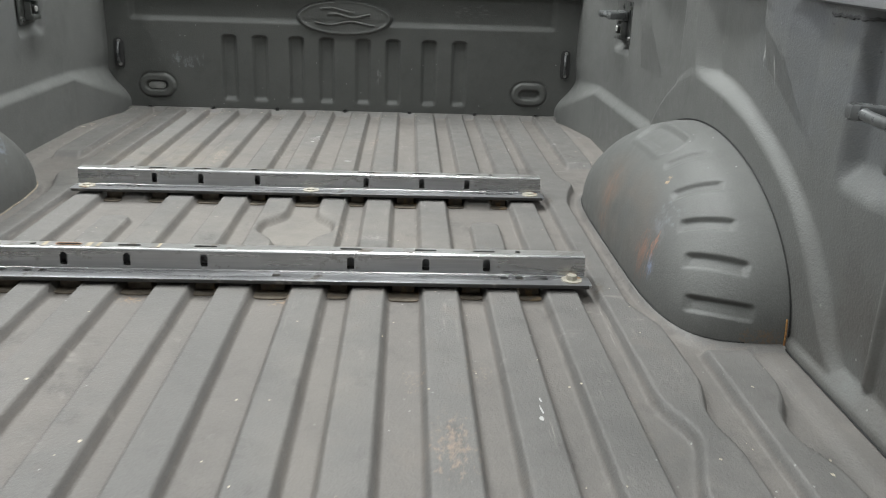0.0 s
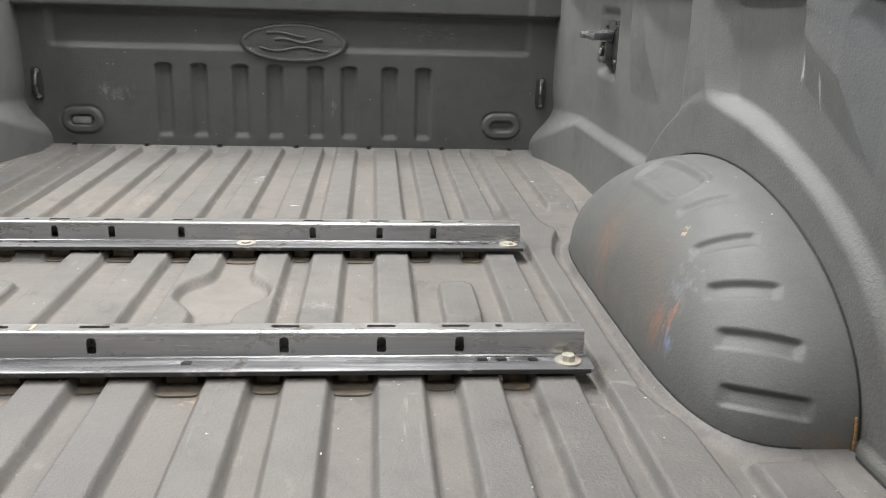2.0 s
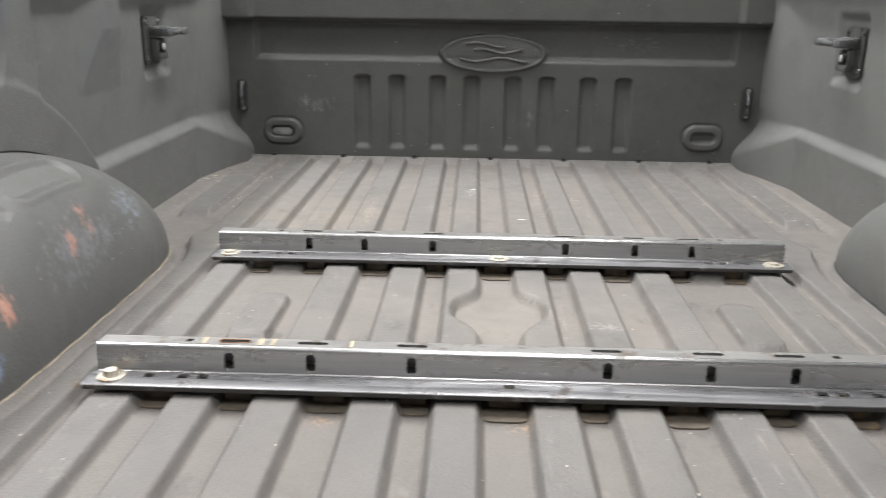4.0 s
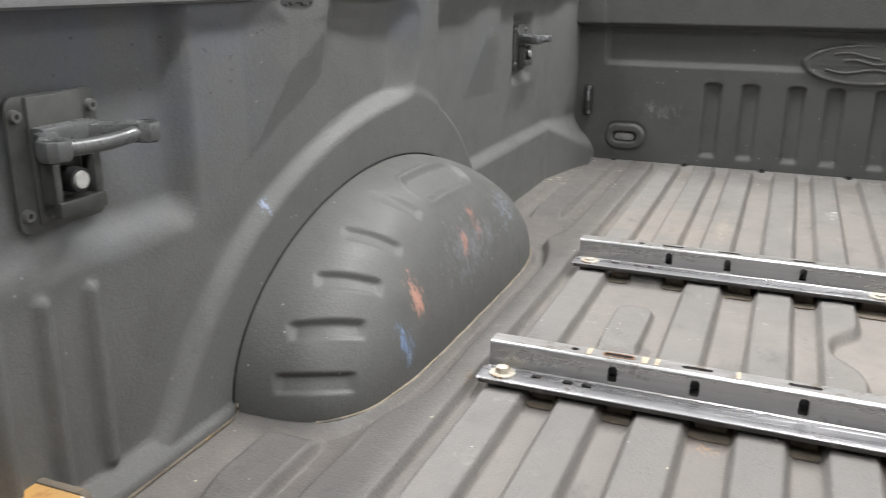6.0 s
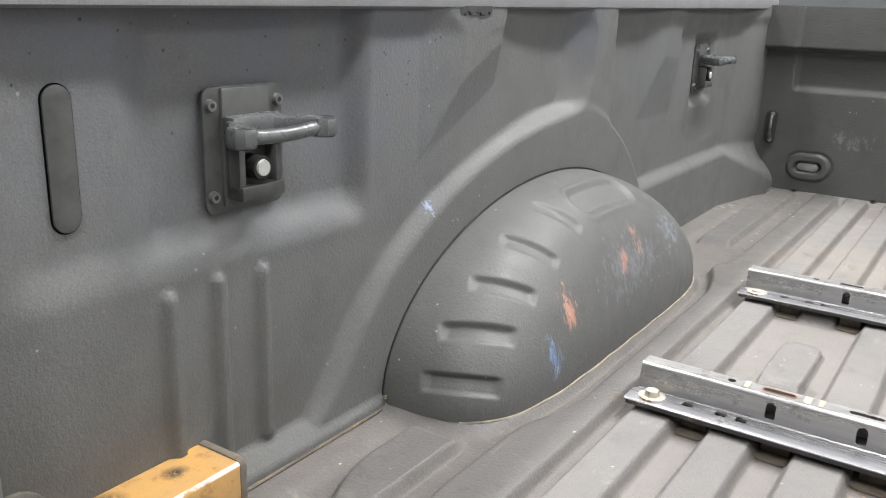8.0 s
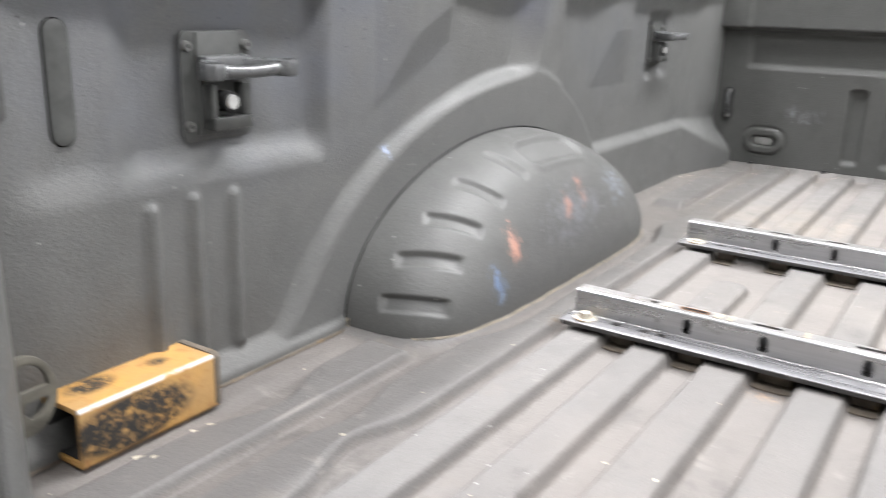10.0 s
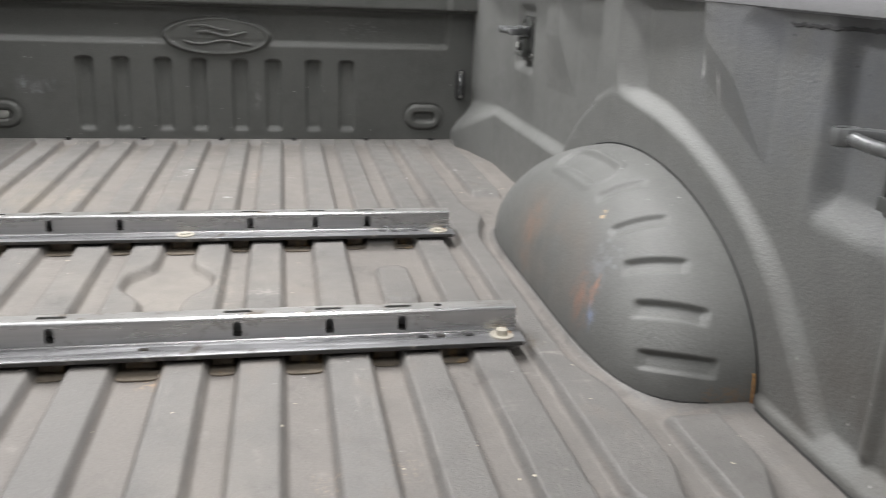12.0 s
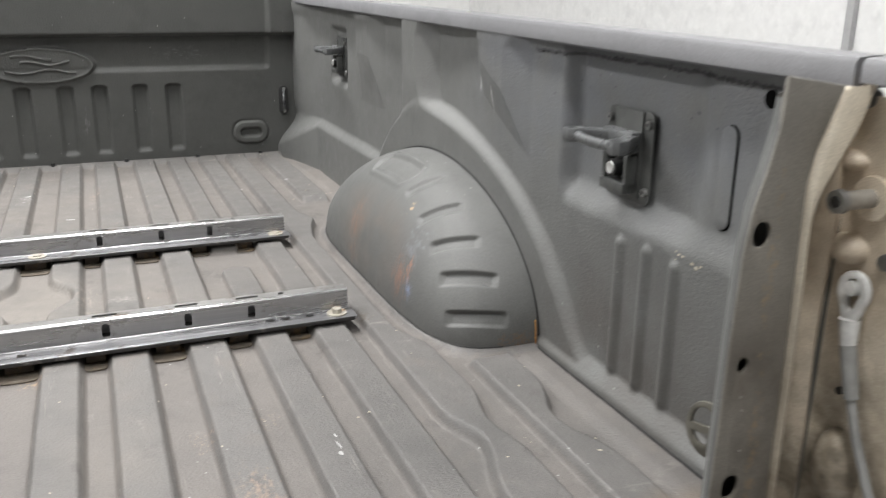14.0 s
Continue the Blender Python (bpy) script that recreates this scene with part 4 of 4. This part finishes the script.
# ---- small wire loops on the headboard ----
def wire_loop(m):
    ob = thing("wire_loop", "small black tie-down loop screwed to the headboard corner", "tie-down", m, "wire loops on the headboard")
    bm = bmesh.new()
    sheet(capsule(0, 0, 0.017, 0.052), [], 0.005, Matrix.Rotation(math.pi / 2, 4, "X"), 0.0015, bm)
    part("base_plate", bm, BLACK, ob)
    bm = bmesh.new()
    pts = [(0, -0.002 - 0.030 * math.sin(a), -0.034 * math.cos(a)) for a in np.linspace(0.0, math.pi, 15)]
    sweep(bm, pts, 0.0042, 8)
    part("loop", bm, CAST, ob)
    for z in (-0.040, 0.040):
        bm = bmesh.new()
        rod(bm, (0.002, -0.002, z), (0.002, -0.007, z), 0.006, None, 12)
        part("screw", bm, SCREW, ob)
    return ob


loop = wire_loop(pose(-0.795, 1.676, 0.190, 0, 0, 10))
copy_thing(loop, pose(0.795, 1.676, 0.190, 0, 0, -10))

# ---- bolts where floor and headboard meet ----
bolt0 = None
for x in (-0.70, -0.475, -0.245, 0.0, 0.235, 0.475, 0.70):
    m = pose(x, 1.677, -0.003)
    if bolt0 is None:
        bm = bmesh.new()
        rod(bm, (0, 0, 0), (0, 0, 0.004), 0.012, None, 20)
        rod(bm, (0, 0, 0.003), (0, 0, 0.010), 0.007, None, 6)
        bolt0 = part("floor_bolt", bm, BLACK, None, "", False)
        bolt0.matrix_world = m
        tagged(bolt0, "black hexagonal bolt at the foot of the headboard", "bolt", "bolts along the headboard")
    else:
        copy_thing(bolt0, m)


# ---- rear posts of the tailgate opening ----
def rear_post(side):
    post = thing("rear_post", "dusty grey steel post of the tailgate opening with bolt holes", "truck bed post", None, "rear posts of the bed", "structure")
    out = 0.024 if side < 0 else 0.0
    inner = [(0.701, -0.03), (0.703, 0.10), (0.706, 0.25), (0.709, 0.35), (0.715, 0.395), (0.726, 0.43), (0.735, 0.47), (0.738, 0.5175)]
    inner = [(x + out + (0.006 * float(ss(0.2, 0.4, z)) - 0.006 if side < 0 else 0.0), z) for x, z in inner]
    outer = [(x + out, z) for x, z in ((0.808, 0.5065), (0.797, 0.478), (0.783, 0.446), (0.777, 0.415), (0.777, 0.36), (0.780, 0.25), (0.781, 0.10), (0.783, -0.03))]
    holes = [capsule(0.729 + out, 0.368, 0.0105, 0.0125), capsule(0.726 + out, 0.232, 0.0070, 0.0075), capsule(0.729 + out, 0.091, 0.0105, 0.0135)]
    flip = Matrix.Diagonal((side, 1, 1, 1))
    bm = bmesh.new()
    up = Matrix.Rotation(math.pi / 2, 4, "X")
    sheet(inner + outer, holes, 0.006, flip @ Matrix.Translation((0, -0.815, 0)) @ up, 0.002, bm)
    part("post_face", bm, POST if side > 0 else WALL, post)
    bm = bmesh.new()
    rings = [[bm.verts.new((side * (x + dx), y, min(z, 0.497))) for dx, y in ((0.0, -0.816), (-0.001, -0.812), (0.003, -0.804), (0.012, -0.792), (0.040, -0.772), (0.150, -0.764))] for x, z in inner]
    for a, b in zip(rings, rings[1:]):
        for k in range(5):
            bm.faces.new((a[k], a[k + 1], b[k + 1], b[k]))
    # the darker wall colour keeps this side from looking lit
    part("post_return", bm, WALL, post)
    # pale flange beside the face, wide above and narrow below
    bm = bmesh.new()
    strip = []
    for z in np.linspace(-0.04, 0.506, 36):
        x = float(np.interp(z, [q for _, q in outer[::-1]], [q for q, _ in outer[::-1]])) + 0.0022
        w = 0.0062 + 0.027 * float(ss(0.375, 0.465, z))
        strip.append([bm.verts.new((side * px, py, z)) for px, py in ((x, -0.812), (x + 0.001, -0.8205), (x + 0.3 * w, -0.824), (x + w, -0.822), (x + w + 0.004, -0.800))])
    for a, b in zip(strip, strip[1:]):
        for k in range(4):
            bm.faces.new((a[k], a[k + 1], b[k + 1], b[k]))
    part("flange_edge", bm, FLANGE, post, "pale tan flange edge", True, 60)
    # the mud-stained jamb outside the post: a channel and an inward face
    bm = bmesh.new()
    zs = np.linspace(-0.04, 0.495, 40)
    prof = ((0.784, -0.806), (0.790, -0.800), (0.802, -0.782), (0.818, -0.778), (0.826, -0.796), (0.832, -0.806), (0.842, -0.800), (0.848, -0.796), (0.853, -0.810), (0.856, -0.900), (0.862, -0.915), (0.885, -0.918))
    rings = []
    for z in zs:
        lean = 0.016 * math.exp(-(((z - 0.44) / 0.05) ** 2)) - 0.012 * math.exp(-(((z - 0.02) / 0.05) ** 2))
        rings.append([bm.verts.new((side * (x - (lean if k < 5 else 0.25 * lean)), y + 0.002 * math.sin(23 * z + 40 * x), z)) for k, (x, y) in enumerate(prof)])
    for a, b in zip(rings, rings[1:]):
        for k in range(len(prof) - 1):
            bm.faces.new((a[k], a[k + 1], b[k + 1], b[k]))
    part("jamb", bm, MUD, post, "mud-stained tan jamb", True, 60)
    for y, z, ry, rz in ((-0.797, 0.430, 0.022, 0.011), (-0.812, 0.340, 0.020, 0.015), (-0.838, 0.10, 0.024, 0.04)):
        bm = bmesh.new()
        bmesh.ops.create_uvsphere(bm, u_segments=20, v_segments=12, radius=1.0, matrix=Matrix.Translation((side * 0.856, y, z)) @ Matrix.Diagonal((0.024, ry * 1.2, rz * 1.15, 1)))
        part("boss", bm, MUD, post)
    for y, z, r in ((-0.808, 0.491, 0.011), (-0.8125, 0.460, 0.0045), (-0.856, 0.337, 0.010), (-0.836, 0.245, 0.004), (-0.828, 0.186, 0.005)):
        bm = bmesh.new()
        rod(bm, (side * 0.850, y, z), (side * 0.858, y, z), r * 0.8, r, 18)
        part("stud_head", bm, SCREW if r > 0.006 else BLACK, post)
    return post


for side in (-1, 1):
    rear_post(side)


# ---- flat hooks low on the posts ----
def flat_hook(m):
    bm = bmesh.new()
    arc = np.linspace(-math.pi / 2, math.pi / 2, 17)
    outer = [(0.010 + 0.042 * math.cos(a), 0.050 * math.sin(a)) for a in arc] + [(-0.004, 0.047), (-0.012, 0.036), (-0.012, -0.036), (-0.004, -0.047)]
    upper = [(0.013 + 0.028 * math.cos(a), 0.006 + 0.032 * math.sin(a)) for a in np.linspace(-0.1, math.pi / 2, 11)] + [(0.004, 0.034), (-0.003, 0.026), (0.004, 0.008)]
    lower = [(0.013 + 0.026 * math.cos(a), -0.006 + 0.024 * math.sin(a)) for a in np.linspace(-math.pi / 2, -0.25, 9)] + [(0.010, -0.008), (0.006, -0.020)]
    sheet(outer, [upper, lower], 0.007, Matrix.Rotation(math.pi / 2, 4, "Z") @ Matrix.Rotation(math.pi / 2, 4, "X"), 0.0018, bm)
    ob = part("flat_hook", bm, RING)
    ob.matrix_world = m
    return tagged(ob, "grey painted flat steel tie-down hook on the post", "tie-down", "flat hooks on the rear posts")


hook = flat_hook(pose(-0.797, -0.758, 0.092, 6, 0, 4) @ Matrix.Scale(0.88, 4))
copy_thing(hook, pose(0.802, -0.703, 0.080, 0, 0, 12) @ Matrix.Scale(0.84, 4))

# ---- striker and cable on the right jamb ----
striker = thing("tailgate_striker", "dirty steel latch pin on the jamb", "latch", pose(0.853, -0.832, 0.397))
bm = bmesh.new()
rod(bm, (0.004, 0, 0), (-0.006, 0, 0), 0.024, 0.022, 28)
part("washer", bm, MUD, striker)
bm = bmesh.new()
rod(bm, (0, 0, 0), (-0.045, 0.002, 0.0), 0.0095, None, 18)
pin = part("pin", bm, PIN, striker)
bm = bmesh.new()
rod(bm, (-0.044, 0.002, 0), (-0.050, 0.002, 0.0), 0.0125, 0.0115, 18)
part("pin_head", bm, SCREW, pin)
bm = bmesh.new()
rod(bm, (-0.0498, 0.002, 0), (-0.0506, 0.002, 0.0), 0.006, None, 12)
part("pin_recess", bm, BLACK, pin)
cable = thing("tailgate_cable", "white-ended tailgate support cable hung on the jamb", "cable", pose(0.843, -0.834, 0.302))
bm = bmesh.new()
turn = Matrix.Rotation(math.pi / 2, 4, "Z") @ Matrix.Rotation(math.pi / 2, 4, "X")
shape = [(0.019 * math.cos(a) * (1.0 if math.sin(a) > -0.3 else 0.86), (0.021 if math.sin(a) > 0 else 0.036) * math.sin(a)) for a in np.linspace(0, 2 * math.pi, 33)[:-1]]
slot = [(0.0075 * math.cos(a) * (1.25 if math.sin(a) > 0 else 0.8), -0.004 + 0.017 * math.sin(a)) for a in np.linspace(0, 2 * math.pi, 25)[:-1]]
sheet(shape, [slot], 0.008, turn, 0.002, bm)
rod(bm, (0, 0, -0.030), (0, -0.003, -0.060), 0.0110, 0.0080, 16)
part("eyelet", bm, CABLE_WHITE, cable, "white plastic eyelet")
bm = bmesh.new()
rod(bm, (0.010, 0, 0.003), (-0.007, 0, 0.003), 0.0085, 0.0075, 18)
part("stud", bm, CABLE_WHITE, cable, "pale round stud head")
bm = bmesh.new()
rod(bm, (0, -0.003, -0.058), (-0.001, -0.018, -0.112), 0.0085, 0.0078, 16)
part("sleeve", bm, CABLE_GREY, cable, "grey crimped sleeve")
bm = bmesh.new()
sweep(bm, [(-0.001, -0.017, -0.110), (-0.002, -0.032, -0.15), (-0.003, -0.058, -0.20), (-0.004, -0.10, -0.26), (-0.005, -0.16, -0.32)], 0.0050, 10)
part("wire", bm, CABLE_GREY, cable)

# ---- loose square tube in the corner ----
tube = thing("hitch_tube", "short yellow square steel tube, rusted and scraped black", "steel tube", pose(-0.820, -0.607, -0.008, 0, 0, 0.6))
bm = bmesh.new()
o, i = rounded(-0.036, 0.0, 0.036, 0.070, 0.005), rounded(-0.029, 0.007, 0.029, 0.063, 0.005)
sheet(o, [i], 0.190, Matrix.Rotation(math.pi / 2, 4, "X"), 0.0012, bm)
part("tube_body", bm, TUBE, tube)
# added black liner, putting the shade of the hollow into its colour
bm = bmesh.new()
sheet(rounded(-0.0288, 0.0072, 0.0288, 0.0628, 0.005), [rounded(-0.0268, 0.0092, 0.0268, 0.0608, 0.004)], 0.184, Matrix.Rotation(math.pi / 2, 4, "X"), 0.0004, bm)
part("bore_shade", bm, BLACK, tube, "black liner for the shade inside the tube")
bm = bmesh.new()
sheet(rounded(-0.037, -0.001, 0.037, 0.072, 0.009), [i], 0.010, Matrix.Translation((0, 0.092, 0)) @ Matrix.Rotation(math.pi / 2, 4, "X"), 0.002, bm)
part("collar", bm, SHIM, tube, "darker rusted collar at one end")

# ---- small fittings of the walls ----
bm = bmesh.new()
xw = lambda y, z: float(wall_x(np.array([y]), np.array([z]))[0])
# flat black disc paints the unlit inside of the hole
rod(bm, (0.8605, -0.674, 0.474), (xw(-0.674, 0.474) - 0.002, -0.674, 0.474), 0.0105, None, 20)
part("bolt_hole", bm, VOID, WALLS[1], "black disc for an open bolt hole")
bm = bmesh.new()
face = Matrix.Rotation(math.pi / 2, 4, "Z") @ Matrix.Rotation(math.pi / 2, 4, "X")
sheet(rounded(-0.030, -0.031, 0.030, 0.031, 0.010), [], 0.004, Matrix.Translation((-xw(-0.715, 0.386) + 0.0005, -0.735, 0.386)) @ face, 0.0015, bm)
part("cover_plate", bm, PLATE, WALLS[-1], "flat rounded cover plate")
bm = bmesh.new()
box(bm, (3.17, 1.345, -0.95), (3.2, 1.385, 3.4), 0.004)
tagged(part("trim", bm, CEIL, None, "", False), "narrow grey upright trim on the white wall", "trim", kind="structure")

# ---- loose flakes and scrapes on the floor ----
rng = random.Random(4)
bm = bmesh.new()
for k in range(150):
    x, y = rng.uniform(-0.8, 0.8), rng.uniform(-0.75, 1.6)
    if abs(x) > 0.63 and -0.25 < y < 0.72:
        continue
    z = float(floor_z(np.array([x]), np.array([y]))[0])
    r, n = rng.uniform(0.0008, 0.0030), rng.randint(4, 6)
    vs = [bm.verts.new((x + r * rng.uniform(0.5, 1.3) * math.cos(2 * math.pi * j / n), y + r * rng.uniform(0.5, 1.6) * math.sin(2 * math.pi * j / n), z + 0.0008)) for j in range(n)]
    bm.faces.new(vs)
for k in range(110):
    # grit swept into the front corners and along the foot of the headboard
    x, y = (rng.uniform(-0.82, 0.82), 1.655 - abs(rng.gauss(0, 0.05))) if k < 60 else (rng.choice((-1, -1, 1)) * rng.uniform(0.62, 0.82), rng.uniform(1.0, 1.64))
    z = float(floor_z(np.array([x]), np.array([y]))[0])
    r, n = rng.uniform(0.0010, 0.0042), rng.randint(4, 6)
    bm.faces.new([bm.verts.new((x + r * rng.uniform(0.5, 1.3) * math.cos(2 * math.pi * j / n), y + r * rng.uniform(0.5, 1.6) * math.sin(2 * math.pi * j / n), z + 0.0009)) for j in range(n)])


def fleck(x, y, rx, ry, turn=0.0, n=9):
    """A thin flake lying on the floor."""
    z = float(floor_z(np.array([x]), np.array([y]))[0]) + 0.0012
    pts = []
    for j in range(n):
        a, k = 2 * math.pi * j / n, rng.uniform(0.65, 1.2)
        u, v = rx * k * math.cos(a), ry * k * math.sin(a)
        pts.append(bm.verts.new((x + u * math.cos(turn) - v * math.sin(turn), y + u * math.sin(turn) + v * math.cos(turn), z)))
    bm.faces.new(pts)


for x, y, rx, ry, turn in ((-0.753, -0.655, 0.010, 0.006, 0.5), (-0.737, -0.648, 0.004, 0.004, 0), (-0.749, -0.584, 0.0045, 0.003, 0.4), (-0.746, -0.562, 0.005, 0.003, 0.7),
                           (-0.748, -0.545, 0.004, 0.003, 0.3), (-0.809, 1.387, 0.010, 0.006, 0.3), (-0.822, 1.344, 0.008, 0.005, 0), (-0.80, 1.36, 0.005, 0.004, 0)):
    fleck(x, y, rx, ry, turn)
tagged(part("paint_flakes", bm, FLAKE, None, "", False), "scattered tiny pale paint flakes and grit on the floor", "debris", kind="stuff")

bm = bmesh.new()
for x, y, rx, ry, turn in ((0.406, -0.458, 0.0028, 0.006, 0.2), (0.409, -0.435, 0.0012, 0.012, 0.12), (0.411, -0.41, 0.0014, 0.007, 0.1), (0.061, 0.909, 0.014, 0.004, -0.1),
                           (-0.054, 1.218, 0.010, 0.005, 0.5), (0.536, 1.126, 0.006, 0.004, 0.0), (0.693, 1.204, 0.007, 0.004, 0.0), (-0.06, 1.15, 0.004, 0.004, 0.0)):
    fleck(x, y, rx, ry, turn)
tagged(part("white_scrapes", bm, WHITE_FLAKE, None, "", False), "small white scrapes and chips on the floor", "debris", kind="stuff")
bm = bmesh.new()
for k in range(9):
    y, z, r = rng.uniform(-0.60, -0.545), 0.253 + rng.uniform(-0.006, 0.008), rng.uniform(0.0010, 0.0036)
    x = xw(y, z) - 0.0006
    bm.faces.new([bm.verts.new((x, y + r * rng.uniform(0.7, 1.2) * math.cos(a), z + r * rng.uniform(0.5, 1.0) * math.sin(a))) for a in np.linspace(0, 2 * math.pi, 8)[:-1]])
part("rust_chips", bm, FLAKE, WALLS[1], "pale rusty chips in the paint", False)
